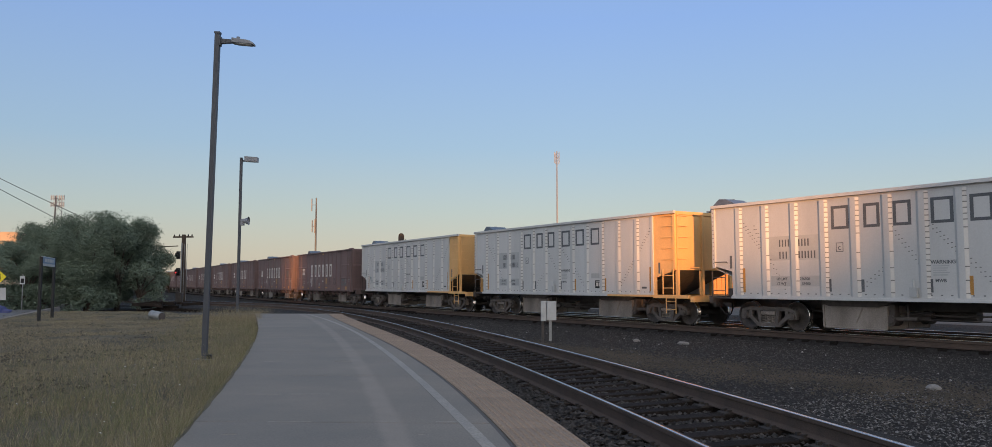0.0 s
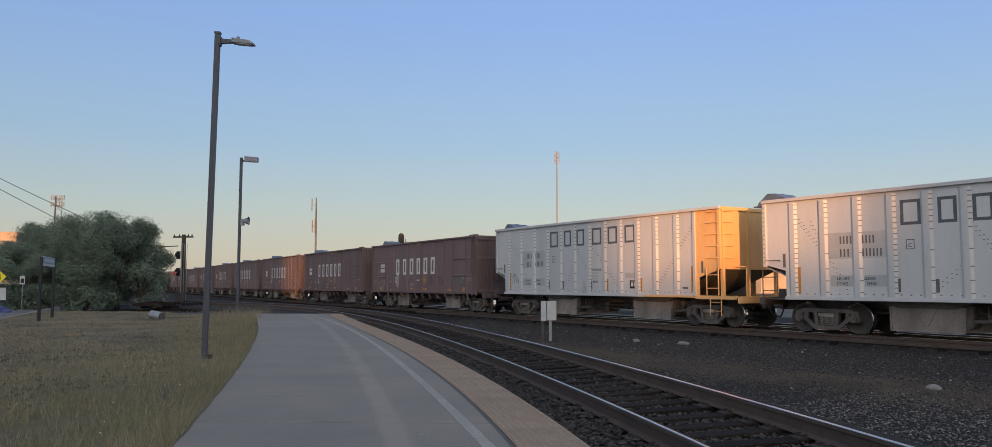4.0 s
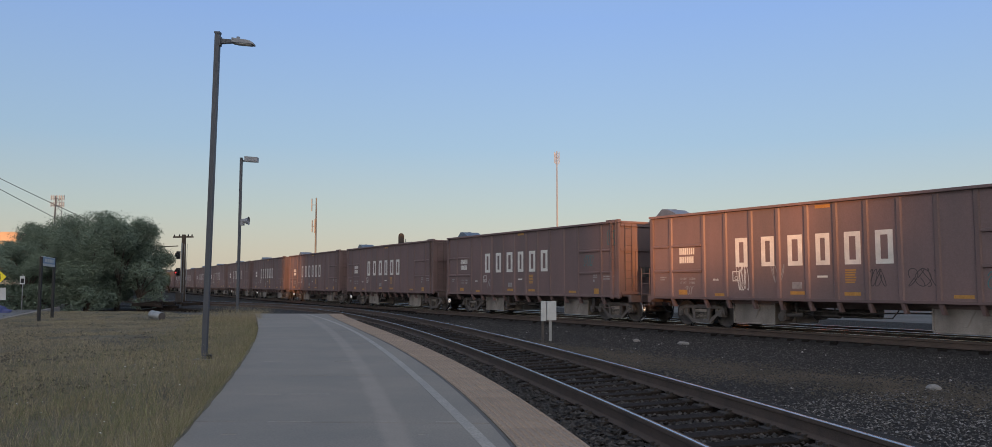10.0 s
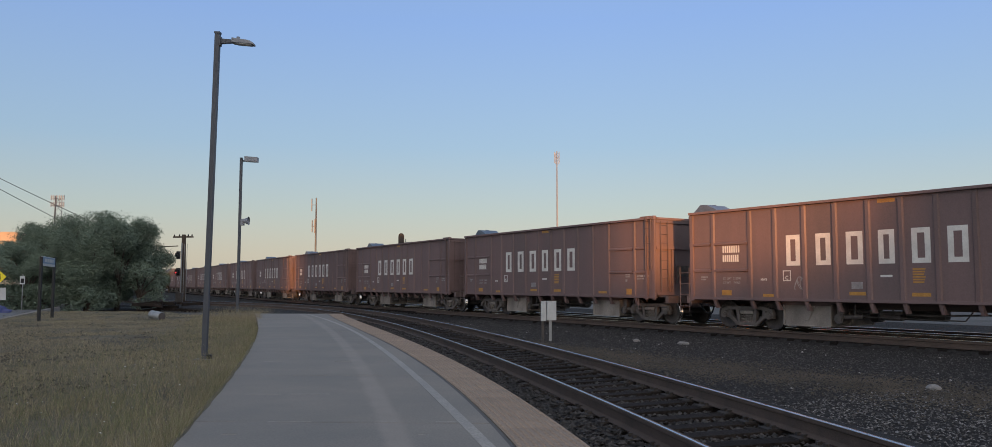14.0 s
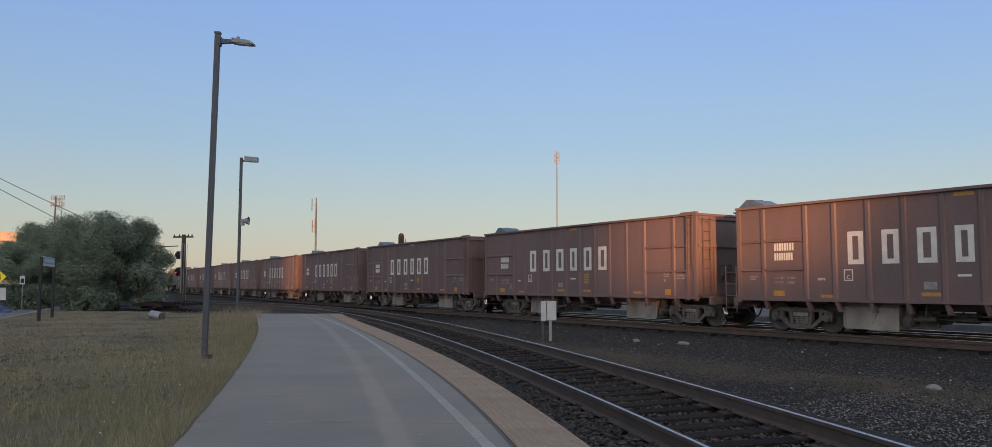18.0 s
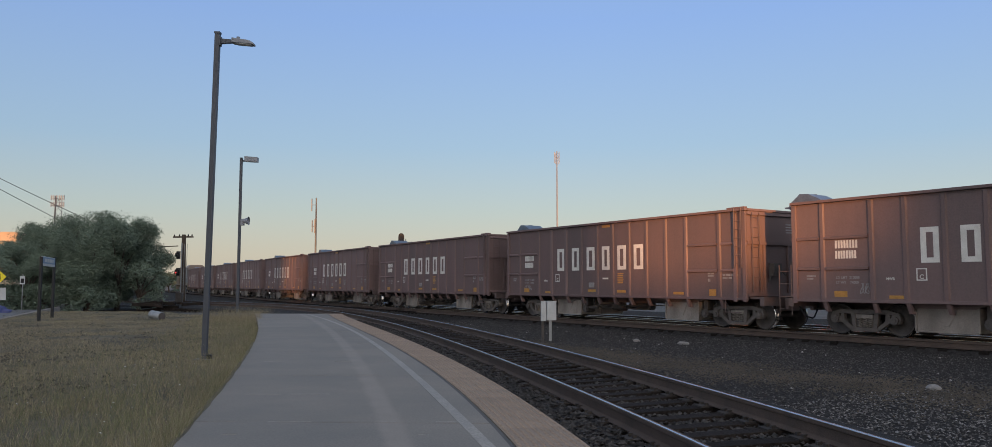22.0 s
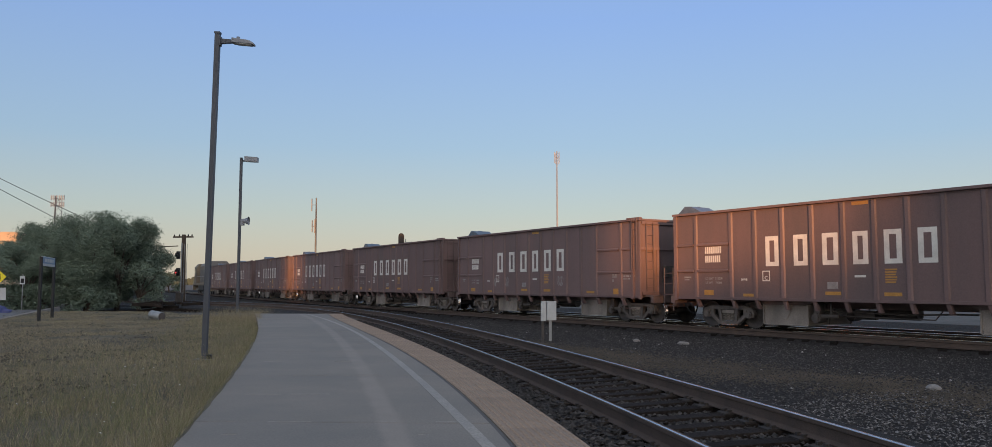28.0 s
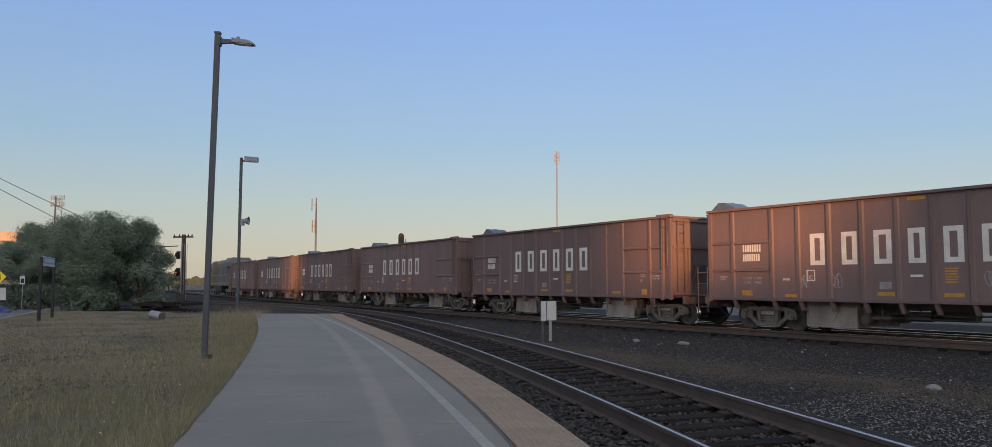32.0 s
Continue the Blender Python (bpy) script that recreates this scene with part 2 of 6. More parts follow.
M_DULL = mat("dull_building_wall", (0.24, 0.22, 0.20), (0.19, 0.175, 0.16), 0.9, 0.0, 0.4, 10, 0.2, 0.01)
M_RED = mat("red_container_paint", (0.46, 0.065, 0.035), (0.35, 0.055, 0.032), 0.6, 0.0, 1.5, 20, 0.1, 0.004)
M_ORANGE = mat("orange_container_paint", (0.55, 0.24, 0.06), (0.43, 0.18, 0.05), 0.6, 0.0, 1.5, 20, 0.1, 0.004)
M_CREAM = mat("cream_container_paint", (0.56, 0.49, 0.37), (0.46, 0.4, 0.3), 0.6, 0.0, 1.5, 20, 0.1, 0.004)
M_HILL = mat("hazy_far_woodland", (0.06, 0.085, 0.075), (0.045, 0.065, 0.058), 1.0, 0.0, 0.02, 0.4, 0.0)
M_LOCO = mat("dusty_grey_locomotive_paint", (0.17, 0.16, 0.155), (0.10, 0.095, 0.095), 0.6, 0.1, 1.0, 20, 0.1, 0.004)
M_LOCO_TAN = mat("faded_yellow_locomotive_paint", (0.20, 0.165, 0.12), (0.14, 0.115, 0.09), 0.6, 0.0, 1.0, 20, 0.1, 0.004)
M_GLASS = mat("dark_window_glass", (0.02, 0.024, 0.028), (0.015, 0.018, 0.02), 0.08, 0.0, 2, 10, 0.0, spec=0.6)
M_RED_LIGHT = glow("red_signal_light", (1.0, 0.06, 0.07), 0.8)


# ---- mesh building ----
class Mesh:
    """Collects boxes, prisms and tubes as vertices and faces for one part."""

    def __init__(self):
        self.v, self.f = [], []

    def add(self, verts, faces):
        k = len(self.v)
        self.v += [tuple(p) for p in verts]
        self.f += [tuple(i + k for i in f) for f in faces]
        return self

    def box(self, x0, x1, y0, y1, z0, z1):
        return self.add([(x, y, z) for x in (x0, x1) for y in (y0, y1) for z in (z0, z1)],
                        [(0, 1, 3, 2), (4, 6, 7, 5), (0, 4, 5, 1), (2, 3, 7, 6), (0, 2, 6, 4), (1, 5, 7, 3)])

    def prism(self, poly, lo, hi, axis="y"):
        """The polygon (counter-clockwise or not) pushed along an axis from lo to hi."""
        put = {"x": lambda a, b, h: (h, a, b), "y": lambda a, b, h: (a, h, b), "z": lambda a, b, h: (a, b, h)}[axis]
        n = len(poly)
        v = [put(a, b, lo) for a, b in poly] + [put(a, b, hi) for a, b in poly]
        return self.add(v, [tuple(range(n))[::-1], tuple(range(n, 2 * n))] + [(i, (i + 1) % n, n + (i + 1) % n, n + i) for i in range(n)])

    def tube(self, p, q, r, n=8, r2=None):
        p, q = Vector(p), Vector(q)
        d = (q - p).normalized()
        a = d.orthogonal().normalized()
        b = d.cross(a)
        r2 = r if r2 is None else r2
        ring = [(math.cos(2 * math.pi * i / n), math.sin(2 * math.pi * i / n)) for i in range(n)]
        v = [p + (a * c + b * s) * r for c, s in ring] + [q + (a * c + b * s) * r2 for c, s in ring]
        return self.add(v, [tuple(range(n))[::-1], tuple(range(n, 2 * n))] + [(i, (i + 1) % n, n + (i + 1) % n, n + i) for i in range(n)])

    def path(self, pts, r, n=6):
        for p, q in zip(pts, pts[1:]):
            self.tube(p, q, r, n)
        return self

    def lathe(self, profile, n=20, axis="y", at=(0, 0, 0)):
        """Turns a profile of (radius, height) round an axis."""
        v = []
        for r, h in profile:
            for i in range(n):
                c, s = r * math.cos(2 * math.pi * i / n), r * math.sin(2 * math.pi * i / n)
                q = {"y": (c, h, s), "z": (c, s, h), "x": (h, c, s)}[axis]
                v.append((q[0] + at[0], q[1] + at[1], q[2] + at[2]))
        m = len(profile)
        f = [(j * n + i, j * n + (i + 1) % n, (j + 1) * n + (i + 1) % n, (j + 1) * n + i) for j in range(m - 1) for i in range(n)]
        f += [tuple(range(n))[::-1], tuple(range((m - 1) * n, m * n))]
        return self.add(v, f)

    def data(self, name, material, bevel=0.0, smooth=False):
        me = bpy.data.meshes.new(name)
        me.from_pydata(self.v, [], self.f)
        bm = bmesh.new()
        bm.from_mesh(me)
        bmesh.ops.recalc_face_normals(bm, faces=bm.faces)
        if bevel:
            bmesh.ops.bevel(bm, geom=[e for e in bm.edges if len(e.link_faces) == 2 and e.calc_face_angle(0) > 0.5], offset=bevel, segments=2, profile=0.6, affect="EDGES")
        bm.to_mesh(me)
        bm.free()
        me.materials.append(material)
        if smooth:
            me.polygons.foreach_set("use_smooth", [True] * len(me.polygons))
        return me


def part(name, mesh, material, parent, label="", bevel=0.0, smooth=False, at=None):
    """Links a Mesh (or ready mesh data) as one object under a thing or part."""
    me = mesh.data(name, material, bevel, smooth) if isinstance(mesh, Mesh) else mesh
    ob = new(name, me)
    ob.parent = parent
    if at is not None:
        ob.matrix_basis = at
    return tagged(ob, label)


def thing(name, label, category, group="", kind="", at=None):
    ob = new(name)
    ob.empty_display_size = 0.2
    if at is not None:
        ob.matrix_basis = at
    return tagged(ob, label, category, group, kind)


def whole(name, mesh, material, label, category, group="", kind="", bevel=0.0, smooth=False, at=None):
    """A thing of one mesh."""
    ob = new(name, mesh.data(name, material, bevel, smooth) if isinstance(mesh, Mesh) else mesh)
    if at is not None:
        ob.matrix_basis = at
    return tagged(ob, label, category, group, kind)


# ---- the two tracks' lines on the plan ----
def curve_table(x0, y0, headings, unit, lo, hi, step=0.25, bend=999):
    """Points and headings of a line whose heading is a polynomial of the way along it."""
    n0, n1 = int(round(-lo / step)), int(round(hi / step))
    head = lambda s: sum(c * (max(-bend, min(bend, s)) / unit) ** i for i, c in enumerate(headings))
    pts = {0: (x0, y0)}
    for i in range(n1):
        a = head((i + 0.5) * step)
        pts[i + 1] = (pts[i][0] + math.cos(a) * step, pts[i][1] + math.sin(a) * step)
    for i in range(n0):
        a = head(-(i + 0.5) * step)
        pts[-i - 1] = (pts[-i][0] - math.cos(a) * step, pts[-i][1] - math.sin(a) * step)
    return pts, head, step


def on_line(table, s, side=0.0):
    """Place and heading at s metres along the line, side metres to the left of its heading."""
    pts, head, step = table
    i = math.floor(s / step)
    i = max(min(pts), min(max(pts) - 1, i))
    k = s / step - i
    x = pts[i][0] + (pts[i + 1][0] - pts[i][0]) * k
    y = pts[i][1] + (pts[i + 1][1] - pts[i][1]) * k
    a = head(s)
    return x - side * math.sin(a), y + side * math.cos(a), a


# near rail of the yard track (the train's), and near rail of the platform track; both lead towards the right
YARD = curve_table(7.1356, 28.4173, (-0.99873, 0.10496, 0.03821, 0.00449), 50, -260, 80)
MAIN = curve_table(-0.02297, 15.0, (-1.32936, -0.11355, -0.05252, -0.05648), 20, -70, 40, bend=44)
HALF = 0.7525  # half the distance between rail centres


def sweep(table, s0, s1, step, section):
    """Sweeps an open or closed section of (side, z) along a line."""
    m, n = Mesh(), len(section)
    count = int((s1 - s0) / step)
    for i in range(count + 1):
        s = s0 + (s1 - s0) * i / count
        for side, z in section:
            x, y, a = on_line(table, s, side)
            m.v.append((x, y, z))
    for i in range(count):
        for j in range(n - 1):
            m.f.append((i * n + j, (i + 1) * n + j, (i + 1) * n + j + 1, i * n + j + 1))
    return m


def rail_section(c, z):
    """Outline of a rail whose head's top lies at z, round its centre at side c."""
    return [(c + a, z + b) for a, b in ((-0.036, -0.004), (-0.036, -0.04), (-0.01, -0.055), (-0.009, -0.15), (-0.076, -0.172), (-0.076, -0.184),
                                        (0.076, -0.184), (0.076, -0.172), (0.009, -0.15), (0.01, -0.055), (0.036, -0.04), (0.036, -0.004))]


def head_section(c, z, w=0.027):
    return [(c - w, z - 0.004), (c - w * 0.75, z - 0.001), (c, z), (c + w * 0.75, z - 0.001), (c + w, z - 0.004)]


def worn_section(c, z):
    """Running surface with the polished edge of the head."""
    return [(c - 0.0375, z - 0.018), (c - 0.0375, z - 0.006), (c - 0.027, z - 0.0005), (c + 0.027, z - 0.0005), (c + 0.0375, z - 0.006), (c + 0.0375, z - 0.018)]


def crown_section(c, z):
    return [(c - 0.036, z - 0.004), (c - 0.026, z - 0.0045), (c + 0.026, z - 0.0045), (c + 0.036, z - 0.004)]


# ---- ground, platform and tracks ----
rnd = random.Random(7)
ground = whole("ground", Mesh().add([(-2500, -900, -0.37), (2500, -900, -0.37), (2500, 3500, -0.37), (-2500, 3500, -0.37)], [(0, 1, 2, 3)]), M_LOT,
               "pale grey gravel and dirt ground round the tracks", "ground", kind="structure")
whole("gravel_bed", sweep(YARD, -150, 45, 1.5, [(-17, -0.36), (-12, -0.345), (-9, -0.335), (-5, -0.34), (2.4, -0.345), (8.6, -0.352)]), M_BALLAST,
      "dark crushed gravel bed between the tracks", "gravel", kind="structure")


LE = lambda y: (-0.002254 * y * y - 0.197237 * y - 1.134043) if y > 5 else -2.18
EDGE = lambda y: 0.000171 * y ** 3 - 0.011715 * y * y - 0.033908 * y + 1.285688 if y > 4 else 0.97
WLINE = lambda y: -0.000041 * y ** 3 - 0.001174 * y * y - 0.195044 * y + 1.161291
PZ, PFAR = 0.27, 32.4


def edge_at(y, inward):
    """A point inward metres from the platform's edge."""
    d = (EDGE(y + 0.05) - EDGE(y - 0.05)) / 0.1
    k = 1 / math.hypot(1, d)
    return EDGE(y) - inward * k, y + inward * d * k


def band_mesh(left, right, y0, y1, z0, z1, step=0.4):
    """A solid strip between two lines x = left(y) and x = right(y)."""
    m, n = Mesh(), max(1, int((y1 - y0) / step))
    for i in range(n + 1):
        y = y0 + (y1 - y0) * i / n
        a, b = left(y), right(y)
        a = a if isinstance(a, tuple) else (a, y)
        b = b if isinstance(b, tuple) else (b, y)
        m.v += [(*a, z0), (*a, z1), (*b, z1), (*b, z0)]
    for i in range(n):
        for j in range(4):
            k = (j + 1) % 4
            m.f.append((i * 4 + j, i * 4 + k, i * 4 + 4 + k, i * 4 + 4 + j))
    m.f += [(0, 1, 2, 3), (n * 4 + 3, n * 4 + 2, n * 4 + 1, n * 4)]
    return m


platform = thing("platform", "grey concrete station platform with a tan tactile edge", "platform", kind="structure")
TW = 0.54
joints = [-7.0, -3.5, 0.0, 3.5, 7.05, 10.6, 14.3, 18.2, 22.4, 27.0, PFAR]
part("foundation", band_mesh(LE, lambda y: edge_at(y, 0.02), -7, PFAR - 0.02, -0.4, PZ - 0.1), M_CONCRETE, platform)
for a, b in zip(joints, joints[1:]):
    part("slab", band_mesh(lambda y: LE(y) + 0.01 * math.sin(y * 5), lambda y: edge_at(y, TW + 0.045), a + 0.006, b - 0.006, PZ - 0.1, PZ), M_SLAB, platform)
end_in, end_out = edge_at(PFAR - 0.006, TW + 0.045), edge_at(PFAR, 0.0)
part("end_slab", Mesh().prism([(LE(PFAR), PFAR - 0.004), end_in, end_out], PZ - 0.1, PZ - 0.003, "z"), M_CONCRETE, platform, "concrete wedge closing the platform end")
part("joint_strip", band_mesh(lambda y: edge_at(y, TW + 0.045), lambda y: edge_at(y, TW + 0.005), -7, PFAR, PZ - 0.1, PZ - 0.006), M_JOINT, platform, "dark joint beside the tactile edge")
# dark strip beside the slab edge, just below its top
part("edge_gap", band_mesh(lambda y: LE(y) - 0.07, lambda y: LE(y) - 0.004, 3.0, 17.0, 0.05, PZ - 0.015), M_CLOD, platform, "dark strip along the slab edge")
part("white_line", band_mesh(lambda y: WLINE(y) - 0.05, lambda y: WLINE(y) + 0.05, 3.0, PFAR - 0.1, PZ - 0.02, PZ + 0.003), M_LINE, platform, "worn white painted line")
crack = random.Random(8)
for jy in joints[4:-1] + [6.45, 8.8, 12.4, 16.2, 20.2]:
    x = LE(jy) + 0.3
    while x < EDGE(jy) - 0.9:
        w = crack.uniform(0.08, 0.5)
        if crack.random() < (0.75 if jy in joints else 0.45):
            part("joint_chip", Mesh().box(x, x + w, jy - crack.uniform(0.016, 0.034) + 0.04 * noise.noise((x, jy, 0)) * (jy not in joints), jy - 0.007 + 0.04 * noise.noise((x, jy, 0)) * (jy not in joints), PZ - 0.02, PZ + 0.0025), M_CHIP, platform, "pale chipped joint edge")
        x += w + crack.uniform(0.1, 0.6)
part("edge_kerb", band_mesh(lambda y: edge_at(y, TW), lambda y: edge_at(y, 0.0), -7, PFAR, -0.4, PZ - 0.02), M_CONCRETE, platform)
tile = Mesh().box(-0.268, 0.268, -0.301, 0.301, -0.03, 0)
for i in range(9):
    for j in range(10):
        cx, cy = -0.24 + i * 0.06, -0.2745 + j * 0.061
        ring = [(math.cos(k * math.pi / 3), math.sin(k * math.pi / 3)) for k in range(6)]
        tile.add([(cx + 0.019 * c, cy + 0.019 * s, 0) for c, s in ring] + [(cx + 0.012 * c, cy + 0.012 * s, 0.007) for c, s in ring],
                 [tuple(range(6, 12))] + [(k, (k + 1) % 6, 6 + (k + 1) % 6, 6 + k) for k in range(6)])
tile_mesh = tile.data("tactile_tile", M_TACTILE)
y = 1.0
while y < PFAR - 0.4:
    d = (EDGE(y + 0.05) - EDGE(y - 0.05)) / 0.1
    x, yy = edge_at(y, TW / 2)
    part("tactile_tile", tile_mesh, None, platform, at=Matrix.Translation((x, yy, PZ)) @ Matrix.Rotation(math.atan2(1, d) - math.pi / 2, 4, "Z"))
    y += 0.612 / math.hypot(1, d)


apron = Mesh()
for i in range(29):
    yv = PFAR + 0.02 + i * 0.5
    right = min(MAIN[0].values(), key=lambda p: abs(p[1] - yv))[0] - 0.3
    left = min(LE(PFAR) - 1.5 - (yv - PFAR) * 1.1, right - 1.5)
    for j in range(9):
        k = j / 8
        apron.v.append((left + (right - left) * k, yv, 0.07 - 0.009 * i + 0.04 * noise.noise((k * 6, yv * 0.9, 3)) - 0.05 * k))
for i in range(28):
    for j in range(8):
        apron.f.append((i * 9 + j, i * 9 + 9 + j, i * 9 + 10 + j, i * 9 + 1 + j))
whole("apron", apron, M_APRON, "trodden grey gravel past the platform end", "gravel", kind="structure", smooth=True)


def railway(name, table, s0, s1, zl, zr, label, tie_range, steel, width, ties=True):
    t = thing(name, label, "railway track", kind="structure")
    for c, z in ((0.0, zl), (2 * HALF, zr)):
        part("rail", sweep(table, s0, s1, 1.0, rail_section(c, z)), M_RAIL, t, "rusty steel rail")
        part("rail_crown", sweep(table, s0, s1, 1.0, crown_section(c, z)), M_RAIL, t)
        part("rail_head", sweep(table, s0, s1, 1.0, head_section(c, z, width if c else 0.015) if width else worn_section(c, z)), steel, t, "bright worn running surface")
    tm = Mesh().box(-0.115, 0.115, -1.3, 1.3, -0.18, 0).data("tie", M_TIE, 0.012)
    plate = Mesh().box(-0.1, 0.1, -0.19, 0.19, 0, 0.018)
    for px, py in ((-0.06, -0.105), (0.06, -0.105), (-0.06, 0.105), (0.06, 0.105), (0.03, 0.165)):  # spike heads
        plate.box(px - 0.018, px + 0.018, py - 0.022, py + 0.022, 0.018, 0.05)
    plate = plate.data("tie_plate", M_PLATE)
    far, s = Mesh(), s0
    r = random.Random(5)
    while s < s1:
        x, yv, a = on_line(table, s, HALF + r.uniform(-0.05, 0.05))
        tilt = math.atan2(zr - zl, 2 * HALF)
        m = Matrix.Translation((x, yv, (zl + zr) / 2 - 0.2 + r.uniform(-0.012, 0.004))) @ Matrix.Rotation(a + r.uniform(-0.035, 0.035), 4, "Z") @ Matrix.Rotation(tilt, 4, "X")
        if tie_range[0] < s < tie_range[1]:
            part("tie", tm, None, t, at=m)
            for sd in (-HALF, HALF):
                part("tie_plate", plate, None, t, at=m @ Matrix.Translation((0, sd, 0.001)))
        elif ties:
            b = Mesh().box(-0.115, 0.115, -1.3, 1.3, -0.18, 0)
            far.add([m @ Vector(p) for p in b.v], b.f)
        s += 0.5 + r.uniform(-0.02, 0.02)
    if far.v:
        tagged(part("tie_row", far, M_TIE, t, "far row of weathered ties"), kind="stuff")
    return t


MAIN_Z = (0.12, 0.17)
railway("platform_track", MAIN, -66, 22, *MAIN_Z, "curved railway track with bright rails and dark ties beside the platform", (-30, 22.1), M_SHINE, 0.027, ties=False)
railway("yard_track", YARD, -230, 60, 0.0, 0.0, "yard railway track on which the train rolls", (-12, 24), M_POLISH, 0)
beyond = thing("beyond_track", "second yard track behind the train", "railway track", kind="structure")
for c in (3.3, 3.3 + 2 * HALF):
    part("rail", sweep(YARD, -120, 45, 1.5, rail_section(c, -0.05)), M_RAIL, beyond, "rusty steel rail")
    part("rail_head", sweep(YARD, -120, 45, 1.5, worn_section(c, -0.05)), M_POLISH, beyond, "bright worn running surface")
whole("spare_rail", sweep(YARD, -22, 40, 1.0, rail_section(-0.36, -0.01)), M_RAIL, "rusty spare rail lying on the tie ends of the yard track", "rail")
whole("main_ballast", sweep(MAIN, -66, 22, 0.7, [(-1.5, -0.36), (-1.35, -0.2), (-0.7, -0.125), (-0.12, -0.11), (0, -0.14), (1.5, -0.09), (2.2, -0.1), (3.6, -0.36)]), M_OILY,
      "dark crushed stone ballast under the platform track", "ballast", kind="structure")
whole("yard_ballast", sweep(YARD, -230, 60, 1.5, [(-1.7, -0.362), (-0.66, -0.345), (-0.58, -0.285), (-0.5, -0.222), (-0.1, -0.212), (1.6, -0.212), (2.0, -0.25), (2.4, -0.29), (2.8, -0.25), (5.3, -0.25), (6.6, -0.33), (15.0, -0.33), (16.0, -0.38)]), M_BALLAST,
      "dark crushed stone ballast under the yard tracks", "ballast", kind="structure")


def stones(name, count, spots, sizes, material, label):
    """Many small stones as one mesh; spots(r) gives the place of one."""
    r = random.Random(len(name) % 97)
    v, f = [], []
    for _ in range(count):
        x, yv, z = spots(r)
        k = len(v)
        s = r.uniform(*sizes)
        a = r.uniform(0, 6.28)
        c, sn = math.cos(a), math.sin(a)
        px, py, pz = s * r.uniform(0.6, 1.1), s * r.uniform(0.4, 0.9), s * r.uniform(0.3, 0.7)
        t = r.uniform(-0.4, 0.4)
        v += [(x + c * px, yv + sn * px, z + t * s), (x - c * px, yv - sn * px, z - t * s), (x - sn * py, yv + c * py, z), (x + sn * py, yv - c * py, z),
              (x + t * px, yv, z + pz), (x, yv, z - pz)]
        f += [(k, k + 2, k + 4), (k + 2, k + 1, k + 4), (k + 1, k + 3, k + 4), (k + 3, k, k + 4)]
    me = bpy.data.meshes.new(name)
    me.from_pydata(v, [], f)
    me.materials.append(material)
    return whole(name, me, material, label, "stones", kind="stuff")


def main_spot(r):
    s = 11 - 30 * r.random() ** 1.6
    side = r.uniform(-1.35, 3.4)
    z = -0.122 + r.uniform(-0.012, 0.012) + 0.033 * side if side < 1.9 else -0.06 - 0.2 * (side - 1.9)
    if side < -0.1:
        z = -0.115 + r.uniform(0, 0.05) - 0.12 * max(0, -0.7 - side)
    x, yv, _ = on_line(MAIN, s, side)
    return x, yv, z + 0.004


def yard_spot(r):
    s = 26 - 40 * r.random() ** 1.3
    side = -0.6 - 12 * r.random() ** 0.9
    z = -0.335
    x, yv, _ = on_line(YARD, s, side)
    return x, yv, z + 0.006


stones("ballast_stones", 48000, main_spot, (0.018, 0.048), M_OILY_STONE, "loose dark ballast stones beside the rails")
stones("gravel_stones", 85000, yard_spot, (0.012, 0.034), M_STONE, "loose dark gravel stones between the tracks")
def corner_spot(r):
    s = 12 + 12 * r.random()
    side = -7.5 - 5.5 * r.random() ** 0.7
    x, yv, _ = on_line(YARD, s, side)
    return x, yv, -0.325


stones("grey_gravel", 9000, corner_spot, (0.011, 0.03), M_GREY_STONE, "loose grey gravel stones near the platform track")
def dirt_spot(r):
    s = 26 - 40 * r.random() ** 1.3
    x, yv, _ = on_line(YARD, s, -8.3 + r.gauss(0, 0.85) + 0.4 * noise.noise((s * 0.4, 2.0, 0)))
    return x, yv, -0.326


stones("dirt_crumbs", 52000, dirt_spot, (0.014, 0.036), M_DIRT, "loose brown dirt crumbs among the gravel")
stones("pale_pebbles", 420, yard_spot, (0.015, 0.05), M_PALE_STONE, "scattered pale pebbles on dark gravel")


def rock(x, yv, z, s, label):
    m, r = Mesh(), random.Random(int(x * 100))
    bm = bmesh.new()
    bmesh.ops.create_icosphere(bm, subdivisions=2, radius=1)
    for q in bm.verts:
        k = 1 + 0.3 * noise.noise(q.co * 1.7 + Vector((x, yv, 0)))
        q.co = Vector((q.co.x * s[0] * k, q.co.y * s[1] * k, q.co.z * s[2] * k))
    me = bpy.data.meshes.new("rock")
    bm.to_mesh(me)
    bm.free()
    me.materials.append(M_PALE_STONE)
    whole("rock", me, M_PALE_STONE, label, "rock", at=pose(x, yv, z, 0, 0, r.uniform(0, 180)))


rock(7.49, 13.7, -0.3, (0.13, 0.09, 0.06), "pale smooth rock on dark gravel")
rock(5.6, 23.8, -0.3, (0.2, 0.1, 0.06), "pale crumpled lump on dark gravel")
rock(4.4, 25.0, -0.3, (0.12, 0.08, 0.06), "pale broken stone on dark gravel")


# ---- lawn ----
def lawn_z(x, yv):
    base = 0.2 + 0.05 * noise.noise((x * 0.35, yv * 0.35, 0)) + 0.02 * noise.noise((x * 1.3, yv * 1.3, 2))
    fall = max(0.0, (yv - 38) / 9.0)
    return base - 0.12 * min(1, max(0, (yv - 14) / 15)) - 0.5 * min(1, fall) ** 2


